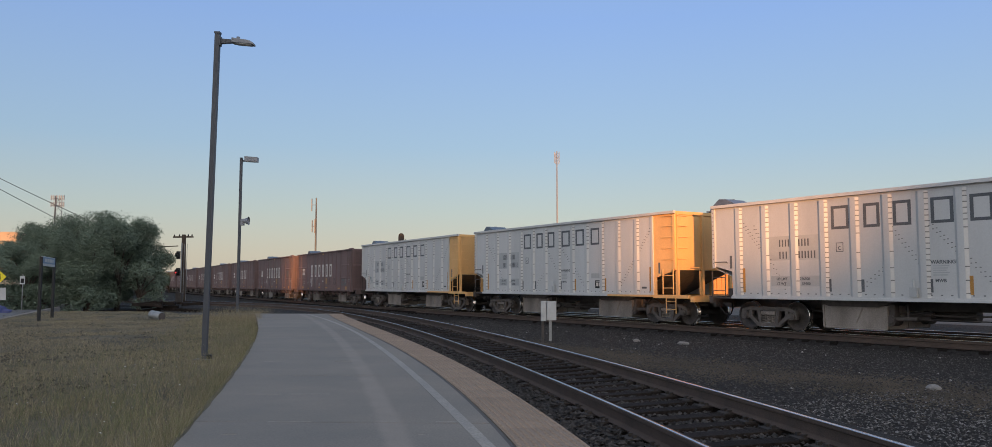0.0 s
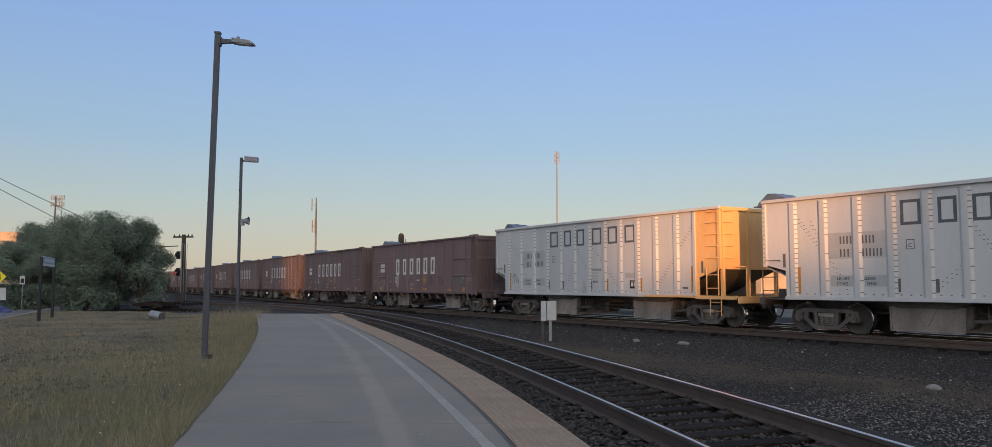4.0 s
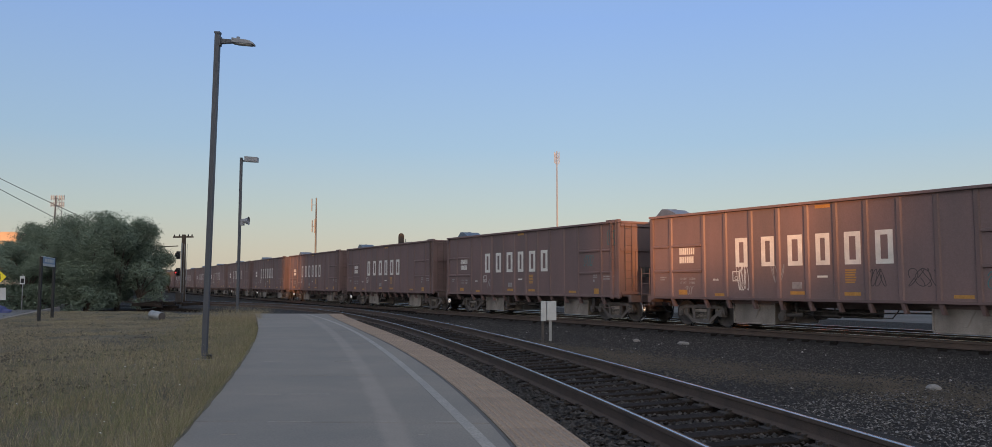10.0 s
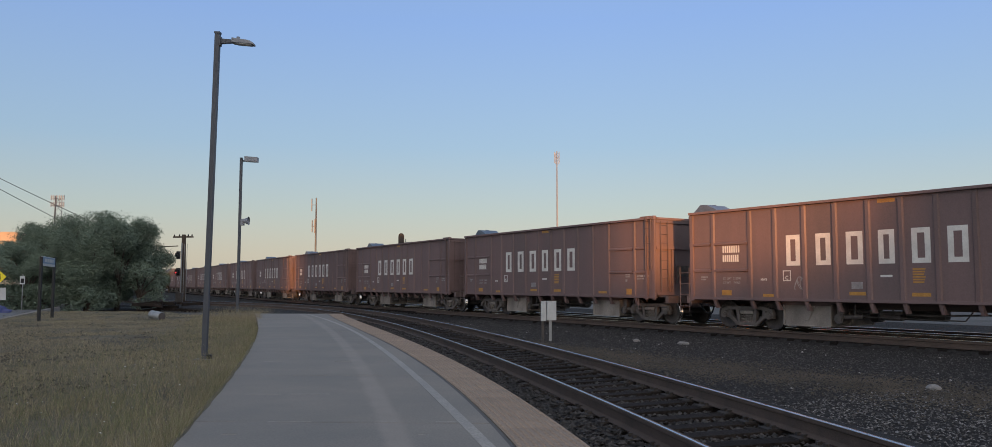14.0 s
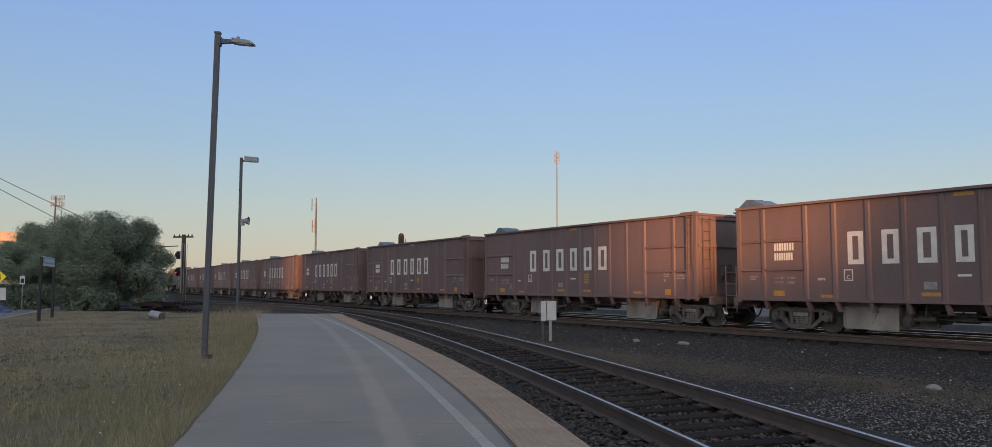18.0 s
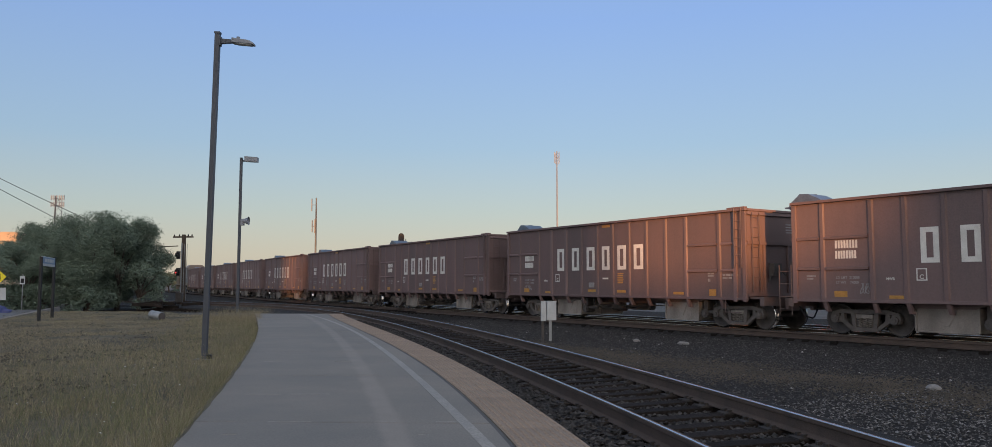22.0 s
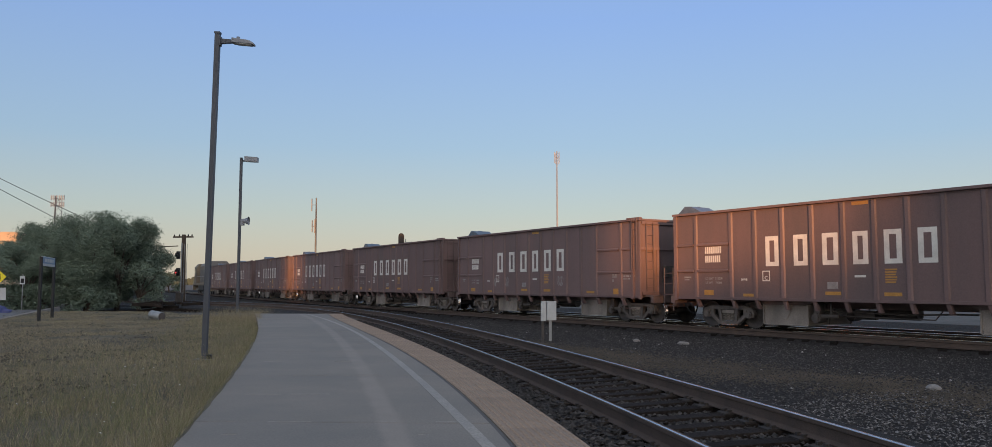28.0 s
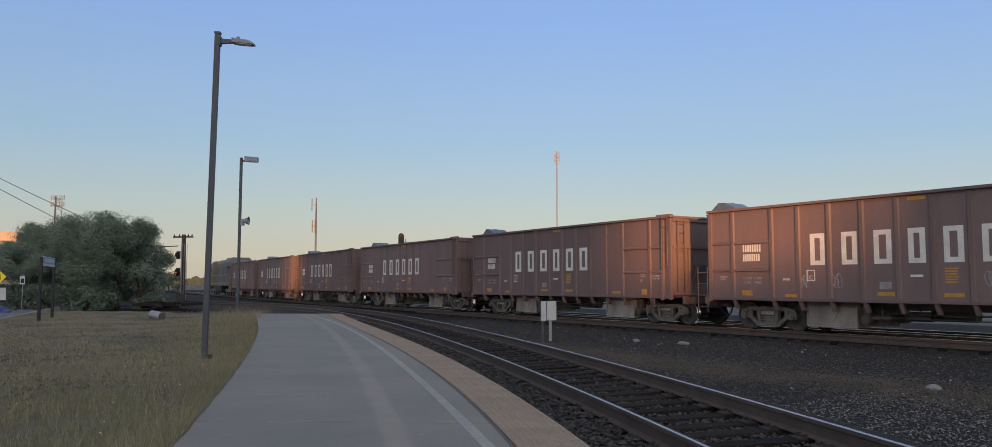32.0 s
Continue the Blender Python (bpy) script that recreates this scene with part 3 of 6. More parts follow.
lm, ny, nx = Mesh(), 110, 70
for i in range(ny + 1):
    yv = -8 + 56 * i / ny
    right = LE(yv) - 0.005 if yv < PFAR else LE(PFAR) - (yv - PFAR) * 1.0
    for j in range(nx + 1):
        x = right - 46 * (j / nx) ** 1.6
        lm.v.append((x, yv, lawn_z(x, yv)))
LAWN_LEFT = lambda yv: -18.7 - (yv - 29.8) * 0.41 if yv > 29.6 else -99.0
for i in range(ny):
    for j in range(nx):
        k = i * (nx + 1) + j
        if lm.v[k][0] < LAWN_LEFT(lm.v[k][1]):
            continue
        lm.f.append((k, k + nx + 1, k + nx + 2, k + 1))
lawn = whole("lawn", lm, M_LAWN, "dry patchy mown lawn beside the platform", "lawn", kind="structure", smooth=True)
if lawn.data.polygons[0].normal.z < 0:
    lawn.data.flip_normals()


def blades(name, count, spot, height, width, material, label, seed):
    """Grass as one mesh of bent, tapered blades."""
    r = random.Random(seed)
    v, f = [], []
    for _ in range(count):
        x, yv, z = spot(r)
        h, w, a = r.uniform(*height), width * r.uniform(0.6, 1.4), r.uniform(0, 6.28)
        lean, b = r.uniform(0.2, 1.1) * h, r.uniform(0, 6.28)
        c, s = math.cos(a) * w, math.sin(a) * w
        dx, dy = math.cos(b) * lean, math.sin(b) * lean
        k = len(v)
        v += [(x - c, yv - s, z - 0.02), (x + c, yv + s, z - 0.02), (x + dx * 0.4 + c * 0.6, yv + dy * 0.4 + s * 0.6, z + h * 0.6), (x + dx * 0.4 - c * 0.6, yv + dy * 0.4 - s * 0.6, z + h * 0.6), (x + dx, yv + dy, z + h)]
        f += [(k, k + 1, k + 2, k + 3), (k + 3, k + 2, k + 4)]
    me = bpy.data.meshes.new(name)
    me.from_pydata(v, [], f)
    me.materials.append(material)
    return whole(name, me, material, label, "grass", kind="stuff")


def verge_spot(r):
    while True:
        yv = 4 + 29 * r.random() ** 2.1
        x = LE(yv) - 0.05 - (3.6 if yv < 16 else 2.4) * r.random() ** 2.1
        if noise.noise((x * 0.9, yv * 0.9, 4)) > -0.35 + 0.5 * r.random() - 0.3:
            return x, yv, lawn_z(x, yv)


def lawn_spot(r):
    while True:
        yv = 5 + 41 * r.random() ** 1.5
        x = (LE(yv) if yv < PFAR else LE(PFAR) - (yv - PFAR)) - 26 * r.random()
        if x > max(-0.75 * yv - 3, LAWN_LEFT(yv)) and noise.noise((x * 0.5, yv * 0.5, 7)) + 0.6 * noise.noise((x * 1.7, yv * 1.7, 1)) > r.uniform(-0.5, 0.35):
            return x, yv, lawn_z(x, yv)


def near_spot(r):
    """Greener tufts on the nearest verge."""
    while True:
        x, yv, z = verge_spot(r)
        if yv < 9 and LE(yv) - x > 0.5 and noise.noise((x * 1.3, yv * 1.3, 2)) > -0.1:
            return x, yv, z


blades("verge_grass", 21000, verge_spot, (0.04, 0.19), 0.0016, M_GRASS_GREEN, "yellow-green grass along the platform edge", 3)
blades("green_tufts", 6000, near_spot, (0.04, 0.15), 0.0016, M_GRASS_GREEN, "greener tufts on the dry verge", 9)
blades("dry_grass", 30000, verge_spot, (0.03, 0.18), 0.0014, M_GRASS_DRY, "straw-coloured dry grass along the platform edge", 4)
blades("seed_stalks", 2600, verge_spot, (0.18, 0.42), 0.0011, M_GRASS_DRY, "thin tall dry grass stalks with pale tips", 6)
blades("lawn_grass", 120000, lawn_spot, (0.02, 0.07), 0.003, M_GRASS_DRY, "short dry straw-coloured grass", 5)


def corner_grass(r):
    yv = r.uniform(27, 35)
    x = LE(min(yv, PFAR)) + 0.1 - 2.2 * r.random() ** 1.6
    return x, yv, lawn_z(x, yv)


blades("pale_tall_grass", 2600, corner_grass, (0.15, 0.6), 0.0022, M_GRASS_DRY, "tall pale wispy grass at the platform corner", 12)


def flower_spot(r):
    yv = r.uniform(6, 15)
    x = LE(yv) - r.uniform(0.2, 1.7)
    return x, yv, lawn_z(x, yv) + r.uniform(0.12, 0.33)


stones("wild_flowers", 45, flower_spot, (0.006, 0.014), mat("white_petals", (0.6, 0.6, 0.56), (0.5, 0.5, 0.46), 0.8), "small white wild flowers in the dry verge grass")


def clod_spot(r):
    while True:
        yv = 8 + 34 * r.random() ** 1.3
        x = -0.62 * yv + 0.35 * yv * r.random()
        if x < LE(min(yv, PFAR)) - 1 and noise.noise((x * 0.4, yv * 0.4, 7)) > r.uniform(-0.4, 0.5):
            return x, yv, lawn_z(x, yv) + 0.01


stones("soil_clods", 5200, clod_spot, (0.012, 0.05), M_CLOD, "dark clods and dead weeds in the dry lawn")


# ---- the train ----
SPEED, PITCH, LEFT9 = 4.45, 15.8, -5.75  # m/s, car to car, left end of the first brown car at 9 s
U = lambda u: u - 7.5  # along a car from its left end, to its own space


def wheelset_mesh():
    p = [(0.10, -0.86), (0.11, -0.80), (0.2, -0.78), (0.37, -0.765), (0.385, -0.815), (0.44, -0.82), (0.457, -0.805), (0.459, -0.715), (0.484, -0.702), (0.484, -0.688),
         (0.40, -0.685), (0.37, -0.73), (0.2, -0.72), (0.085, -0.70)]
    m = Mesh().lathe(p + [(r, -h) for r, h in reversed(p)], 28)
    for k in range(3):  # bolts of the axle caps
        a = k * 2.0944
        for s in (-1, 1):
            m.tube((0.06 * math.cos(a), s * 0.86, 0.06 * math.sin(a)), (0.06 * math.cos(a), s * 0.875, 0.06 * math.sin(a)), 0.014, 6)
    me = m.data("wheelset", M_WHEEL)
    me.materials.append(M_SHINE)
    for f in me.polygons:
        c = f.center
        if 0.44 < math.hypot(c.x, c.z) and 0.70 < abs(c.y) < 0.815:
            f.material_index = 1
        f.use_smooth = len(f.vertices) == 4
    return me


def side_frame_mesh(s):
    m = Mesh()
    y0, y1 = sorted((s * 0.92, s * 1.07))
    m.prism([(-1.06, 0.50), (-1.0, 0.66), (-0.7, 0.74), (0.7, 0.74), (1.0, 0.66), (1.06, 0.50), (0.98, 0.60), (0.66, 0.62), (-0.66, 0.62), (-0.98, 0.60)], y0, y1)
    m.prism([(-0.42, 0.12), (0.42, 0.12), (0.36, 0.235), (-0.36, 0.235)], y0 - 0.01, y1 + 0.01)
    for d in (-1, 1):
        m.prism([(d * 0.40, 0.125), (d * 0.78, 0.42), (d * 0.72, 0.64), (d * 0.62, 0.64), (d * 0.62, 0.45), (d * 0.34, 0.22)], y0 + 0.01, y1 - 0.01)
        m.prism([(d * 0.25, 0.22), (d * 0.36, 0.22), (d * 0.42, 0.64), (d * 0.3, 0.64)], y0, y1)
        m.prism([(d * 0.74, 0.36), (d * 0.8, 0.62), (d * 1.0, 0.64), (d * 1.06, 0.5), (d * 1.03, 0.36)], y0 + 0.005, y1 - 0.005)
        m.tube((d * 0.89, s * 0.95, 0.457), (d * 0.89, s * 1.13, 0.457), 0.115, 12)
        m.tube((d * 0.89, s * 1.12, 0.457), (d * 0.89, s * 1.15, 0.457), 0.06, 8)
    return m.data("side_frame", M_TRUCK, 0.012)


def spring_mesh(s):
    m = Mesh()
    for x in (-0.17, 0, 0.17):
        for y in (0.94, 1.02):
            pts = [(x + 0.062 * math.cos(k * 0.9), s * y + 0.05 * math.sin(k * 0.9), 0.24 + 0.26 * k / 34) for k in range(35)]
            m.path(pts, 0.014, 4)
    m.box(-0.26, 0.26, s * 1.0 - 0.07, s * 1.0 + 0.07, 0.5, 0.6)
    return m.data("spring_pack", M_CHUTE)


WHEELSET = wheelset_mesh()
FRAMES = {s: side_frame_mesh(s) for s in (-1, 1)}
SPRINGS = {s: spring_mesh(s) for s in (-1, 1)}
BOLSTER = Mesh().box(-0.18, 0.18, -0.95, 0.95, 0.46, 0.7).tube((0, 0, 0.68), (0, 0, 0.84), 0.22, 14).box(-0.3, 0.3, -0.7, -0.62, 0.3, 0.42).box(-0.3, 0.3, 0.62, 0.7, 0.3, 0.42).data("truck", M_IRON, 0.015)


def add_truck(car, x):
    t = part("truck", BOLSTER, None, car, "grimy cast steel truck", at=Matrix.Translation((x, 0, 0)))
    for s in (-1, 1):
        part("side_frame", FRAMES[s], None, t)
        part("spring_pack", SPRINGS[s], None, t, "pale dusty coil springs")
    for d in (-1, 1):
        part("wheelset", WHEELSET, None, t, "dark steel wheels with bright treads on an axle", at=Matrix.Translation((d * 0.89, 0, 0.457)))
    return t


def coupler(car, x0, x1):
    d = 1 if x1 > x0 else -1
    part("coupler", Mesh().box(min(x0, x1 - d * 0.25), max(x0, x1 - d * 0.25), -0.09, 0.09, 0.76, 0.94)
         .prism([(x1 - d * 0.3, -0.1), (x1 - d * 0.05, -0.2), (x1 + d * 0.06, -0.17), (x1 - d * 0.02, -0.06), (x1 - d * 0.02, 0.04), (x1 + d * 0.06, 0.1), (x1 - d * 0.06, 0.19), (x1 - d * 0.3, 0.1)], 0.71, 0.99, "z"),
         M_IRON, car, "grimy steel knuckle coupler", 0.015)
    hx = x1 - d * 0.35
    part("air_hose", Mesh().path([(hx, -0.35, 0.82), (hx + d * 0.08, -0.33, 0.62), (hx + d * 0.2, -0.27, 0.45), (hx + d * 0.36, -0.16, 0.4)], 0.025), M_BLACK, car, "black rubber air hose")


def ladder(car, pts0, pts1, rungs, r=0.014, material=None, name="ladder"):
    """Two stiles, each from bottom to top, and the rungs between."""
    (a0, a1), (b0, b1) = [tuple(map(Vector, p)) for p in (pts0, pts1)]
    m = Mesh().tube(a0, a1, r).tube(b0, b1, r)
    for i in range(rungs):
        k = (i + 0.5) / rungs
        m.tube(a0.lerp(a1, k), b0.lerp(b1, k), r * 0.8, 6)
    return part(name, m, material or M_BROWN_DARK, car)


def block_marks(car, spans, z0, z1, y, material, stroke):
    """Six plain open frames along a car's side."""
    t, bar = 0.004, stroke * 0.9
    for a, b in spans:
        a, b = U(a), U(b)
        m = Mesh().box(a, a + stroke, y - t, y + 0.002, z0, z1).box(b - stroke, b, y - t, y + 0.002, z0, z1)
        m.box(a + stroke, b - stroke, y - t, y + 0.002, z0, z0 + bar).box(a + stroke, b - stroke, y - t, y + 0.002, z1 - bar, z1)
        part("painted_frame", m, material, car, "plain upright painted frame")


def bars(car, u0, rows, y, material, name="stencil_bar", label=""):
    """Small writing as rows of bars: (z, height, widths, gap)."""
    for z, h, widths, gap in rows:
        x = U(u0)
        for w in widths:
            part(name, Mesh().box(x, x + w, y - 0.004, y + 0.002, z, z + h), material, car, label)
            x += w + gap


def writing(car, text, u, z, size, y, material):
    c = bpy.data.curves.new("stencil_text", "FONT")
    c.body, c.size, c.extrude, c.offset = text, size, 0.001, size * 0.025
    c.materials.append(material)
    ob = new("stencil_text", c)
    ob.parent = car
    ob.matrix_basis = Matrix.Translation((U(u), y - 0.003, z)) @ Matrix.Rotation(math.pi / 2, 4, "X")
    return ob


def hood(car, z):
    """The sloped metal hood that stands over the rear end of each car."""
    u0, w = -0.95, 1.15
    prof = [(U(u0), z - 0.04), (U(u0 + 0.05), z + 0.06), (U(u0 + 0.36 * w), z + 0.35), (U(u0 + 0.62 * w), z + 0.33), (U(u0 + w), z + 0.12), (U(u0 + w), z - 0.04)]
    h = part("hood", Mesh().prism(prof, -0.48, 0.48), M_HOOD, car, "blue-grey sloped metal hood over the car end", 0.012)
    part("hood_lip", Mesh().box(U(u0) - 0.08, U(u0 + w) + 0.05, -0.56, 0.56, z - 0.09, z - 0.045), M_HOOD, h)
    part("hood_seam", Mesh().prism([(U(u0 + 0.36 * w), z + 0.35), (U(u0 + 0.62 * w), z + 0.33), (U(u0 + 0.62 * w), z + 0.35), (U(u0 + 0.36 * w), z + 0.37)], -0.02, 0.02), M_HOOD, h)
    part("hood_bracket", Mesh().prism([(U(0.03), z - 0.1), (U(-0.8), z - 0.1), (U(-0.1), z - 0.9), (U(0.03), z - 0.9)], -0.4, 0.4), M_IRON, h, "dark bracket under the hood")


BROWN_RIBS = (0.85, 2.36, 3.31, 4.35, 5.38, 6.4, 7.35, 8.3, 9.26, 10.26, 11.26, 12.77)


def rib_mesh(s, z0, z1, y0, depth, w0, w1, material, foot=0.0):
    """A pressed hat rib on the side s, its foot bent in below the sill."""
    y1 = y0 + depth
    m = Mesh().prism([(-w0 / 2, s * y0), (-w1 / 2, s * y1), (w1 / 2, s * y1), (w0 / 2, s * y0)], z0, z1, "z")
    if foot:
        m.add([(-w0 / 2, s * y0, z0), (w0 / 2, s * y0, z0), (w1 / 2, s * y1, z0), (-w1 / 2, s * y1, z0), (-w1 / 2 + 0.05, s * (y0 - 0.22), z0 - foot), (w1 / 2 + 0.05, s * (y0 - 0.22), z0 - foot), (w1 / 2 + 0.04, s * (y0 - 0.06), z0 - foot), (-w1 / 2 + 0.06, s * (y0 - 0.06), z0 - foot)],
              [(4, 5, 6, 7), (0, 1, 5, 4), (1, 2, 6, 5), (2, 3, 7, 6), (3, 0, 4, 7)])
    return m.data("rib", material)


def chute_mesh(w, s):
    lo, hi = sorted((s * 0.02, s * 1.12))
    m = Mesh().prism([(-w / 2 - 0.06, 0.86), (w / 2 + 0.06, 0.86), (w / 2 - 0.02, 0.2), (-w / 2 + 0.02, 0.2)], lo, hi)
    m.prism([(-0.3, 0.84), (0.3, 0.84), (0.06, 0.36), (-0.06, 0.36)], s * 1.118, s * 1.145)
    m.box(-w / 2 - 0.02, w / 2 + 0.02, min(s * 1.1, s * 1.16), max(s * 1.1, s * 1.16), 0.185, 0.225)
    m.box(-w / 2 - 0.05, -w / 2 + 0.0, min(s * 1.1, s * 1.15), max(s * 1.1, s * 1.15), 0.22, 0.84).box(w / 2 - 0.0, w / 2 + 0.05, min(s * 1.1, s * 1.15), max(s * 1.1, s * 1.15), 0.22, 0.84)
    return m.data("discharge_chute", M_CHUTE, 0.01)


def gate_motor_mesh(s):
    m = Mesh()
    m.tube((0, s * 0.7, 0.45), (0, s * 1.12, 0.45), 0.15, 12).tube((0.05, s * 1.1, 0.45), (0.05, s * 1.18, 0.45), 0.07, 8)
    m.tube((0.1, s * 1.0, 0.5), (0.7, s * 1.0, 0.52), 0.06, 8).box(-0.1, 0.1, min(s * 0.8, s * 1.05), max(s * 0.8, s * 1.05), 0.55, 0.9)
    m.tube((0.45, s * 1.0, 0.5), (0.45, s * 1.0, 0.9), 0.03, 6)
    return m.data("gate_motor", M_IRON, 0.008)


CHUTE_BROWN, CHUTE_WHITE = ([chute_mesh(w, s) for s in (-1, 1)] for w in (1.55, 1.9))
GATE_MOTOR = [gate_motor_mesh(s) for s in (-1, 1)]


def underframe(car, x0, x1, chute, us, material):
    part("centre_sill", Mesh().box(x0, x1, -0.2, 0.2, 0.72, 0.98).box(x0, x0 + 0.12, -0.45, 0.45, 0.66, 1.02).box(x1 - 0.12, x1, -0.45, 0.45, 0.66, 1.02), material, car, "", 0.01)
    for u in us:
        for side in (0, 1):
            part("discharge_chute", chute[side], None, car, "dust-coated discharge chute under the car", at=Matrix.Translation((U(u), 0, 0)))
            part("gate_motor", GATE_MOTOR[side], None, car, "grimy gate operating gear", at=Matrix.Translation((U(u) + 1.05, 0, 0)))
        part("hopper_bottom", Mesh().prism([(U(u) - 1.3, 1.0), (U(u) + 1.3, 1.0), (U(u) + 0.75, 0.82), (U(u) - 0.75, 0.82)], -1.2, 1.2), material, car)
    part("brake_pipe", Mesh().path([(x0 + 0.3, -0.55, 0.72), (U(4.9), -0.6, 0.62), (U(6.2), -0.62, 0.64), (U(7.6), -0.6, 0.6), (U(9.0), -0.62, 0.66), (x1 - 0.3, -0.55, 0.72)], 0.025).path([(U(5.6), -0.8, 0.72), (U(5.8), -0.8, 0.52), (U(8.6), -0.8, 0.5), (U(8.8), -0.8, 0.74)], 0.018), M_IRON, car)
    part("air_reservoir", Mesh().tube((U(6.3), 0.5, 0.6), (U(7.5), 0.5, 0.6), 0.19, 14), M_IRON, car, "grimy air reservoir")
    part("brake_cylinder", Mesh().tube((U(6.1), -0.35, 0.56), (U(6.7), -0.35, 0.56), 0.14, 12), M_IRON, car, "grimy brake cylinder")


def brown_car():
    car = thing("brown_ballast_car", "rusty brown steel ballast hopper car with pale painted marks", "railcar", "cars of the ballast train")
    x0, x1 = U(-0.14), U(13.93)
    sy = 1.45
    for s in (-1, 1):
        part("side_sheet", Mesh().box(x0, x1, min(s * sy, s * (sy - 0.02)), max(s * sy, s * (sy - 0.02)), 0.98, 3.86), M_BROWN, car, "brown painted steel side sheet")
        part("side_sill", Mesh().box(x0, x1, min(s * (sy - 0.06), s * (sy + 0.05)), max(s * (sy - 0.06), s * (sy + 0.05)), 0.95, 1.03), M_BROWN, car)
        rb = rib_mesh(s, 1.03, 3.83, sy, 0.045, 0.17, 0.1, M_BROWN, 0.36)
        for u in BROWN_RIBS:
            part("rib", rb, None, car, at=Matrix.Translation((U(u), 0, 0)))
        post = rib_mesh(s, 0.9, 3.85, sy, 0.06, 0.14, 0.13, M_BROWN)
        for u in (-0.07, 13.46, 13.85):
            part("corner_post", post, None, car, at=Matrix.Translation((U(u), 0, 0)))
        for a, b in ((0.92, 2.27), (0.02, 0.76), (11.35, 12.68), (12.86, 13.4)):
            for z in (1.92, 2.81):
                part("side_rail", Mesh().prism([(s * sy, z - 0.05), (s * (sy + 0.05), z - 0.035), (s * (sy + 0.05), z + 0.025), (s * sy, z + 0.05)], U(a), U(b), "x"), M_BROWN, car)
    part("end_sheet", Mesh().box(x0, x0 + 0.02, -sy + 0.02, sy - 0.02, 1.1, 3.86), M_BROWN_DARK, car)
    part("end_sheet", Mesh().box(U(13.88), U(13.9), -sy + 0.02, sy - 0.02, 1.06, 3.86), M_BROWN, car, "grimy brown end sheet")
    for z in (1.12, 2.81, 3.78):
        part("end_rail", Mesh().box(U(13.902), U(13.97), -sy + 0.02, sy - 0.02, z - 0.05, z + 0.05), M_BROWN, car)
        part("end_rail", Mesh().box(x0 - 0.08, x0 - 0.001, -sy, sy, z - 0.05, z + 0.05), M_BROWN, car)
    for yv, z1 in ((-0.62, 2.75), (0.62, 2.75)):
        part("end_post", Mesh().box(U(13.902), U(13.96), yv - 0.05, yv + 0.05, 1.18, z1), M_BROWN, car)
        part("end_post", Mesh().box(x0 - 0.1, x0 - 0.001, yv - 0.05, yv + 0.05, 1.0, 3.72), M_BROWN, car)
    for k, w in enumerate((0.55, 0.3, 0.62, 0.48)):  # stencilled notice on the end sheet
        part("stencil_bar", Mesh().box(U(13.9), U(13.904), 0.55, 0.55 + w, 3.45 - 0.09 * k, 3.49 - 0.09 * k), M_CHALK, car)
    part("hand_brake", Mesh().box(U(13.9), U(14.1), -0.35, 0.05, 1.75, 2.15).tube((U(14.05), -0.15, 2.1), (U(14.05), 0.3, 1.75), 0.025).tube((U(14.02), -0.5, 1.5), (U(14.02), -0.3, 2.0), 0.02), M_IRON, car, "grimy hand brake gear")
    m = Mesh()
    for s in (-1, 1):
        m.box(x0 - 0.02, x1 + 0.02, min(s * (sy - 0.08), s * (sy + 0.1)), max(s * (sy - 0.08), s * (sy + 0.1)), 3.86, 3.94)
        m.box(U(13.2), U(13.93), min(s * (sy - 0.06), s * (sy + 0.09)), max(s * (sy - 0.06), s * (sy + 0.09)), 3.94, 3.99)
    m.box(x0 - 0.04, x0 + 0.1, -sy, sy, 3.86, 3.935).box(x1 - 0.12, x1 + 0.02, -sy, sy, 3.86, 3.935)
    part("top_chord", m, M_BROWN, car, "worn top rim of the open car", 0.008)
    part("hopper_floor", Mesh().prism([(U(0.1), 1.9), (U(3.2), 1.03), (U(11.2), 1.03), (U(13.85), 1.7), (U(13.85), 1.6), (U(11.2), 1.0), (U(3.2), 1.0), (U(0.1), 1.8)], -sy + 0.02, sy - 0.02), M_BROWN_DARK, car)
    part("end_platform", Mesh().box(U(13.3), U(14.55), -1.3, 1.3, 0.99, 1.05).box(U(14.4), U(14.55), -1.45, 1.45, 0.78, 1.05).box(U(13.5), U(14.4), -0.5, 0.5, 0.6, 0.985), M_BROWN_DARK, car)
    part("end_beam", Mesh().box(U(-0.32), x0, -1.5, 1.5, 0.8, 1.05), M_BROWN_DARK, car)
    ladder(car, ((U(13.5), -1.56, 2.0), (U(13.5), -1.56, 3.95)), ((U(13.8), -1.56, 2.0), (U(13.8), -1.56, 3.95)), 7)
    ladder(car, ((U(14.0), -1.25, 1.2), (U(14.0), -1.25, 3.8)), ((U(14.0), -0.9, 1.2), (U(14.0), -0.9, 3.8)), 8)
    ladder(car, ((U(-0.2), -1.5, 0.52), (U(-0.2), -1.5, 2.05)), ((U(-0.62), -1.5, 0.52), (U(-0.62), -1.5, 2.05)), 4)
    part("grab_iron", Mesh().path([(U(13.1), -1.55, 0.98), (U(13.1), -1.58, 0.55), (U(13.75), -1.58, 0.55)], 0.014), M_BROWN_DARK, car)
    hood(car, 3.97)
    underframe(car, U(-0.3), U(14.7), CHUTE_BROWN, (4.15, 10.7), M_BROWN_DARK)
    add_truck(car, -5.65)
    add_truck(car, 5.65)
    coupler(car, U(-0.15), U(-0.42))
    coupler(car, U(14.5), U(15.38))
    y = -sy - 0.001
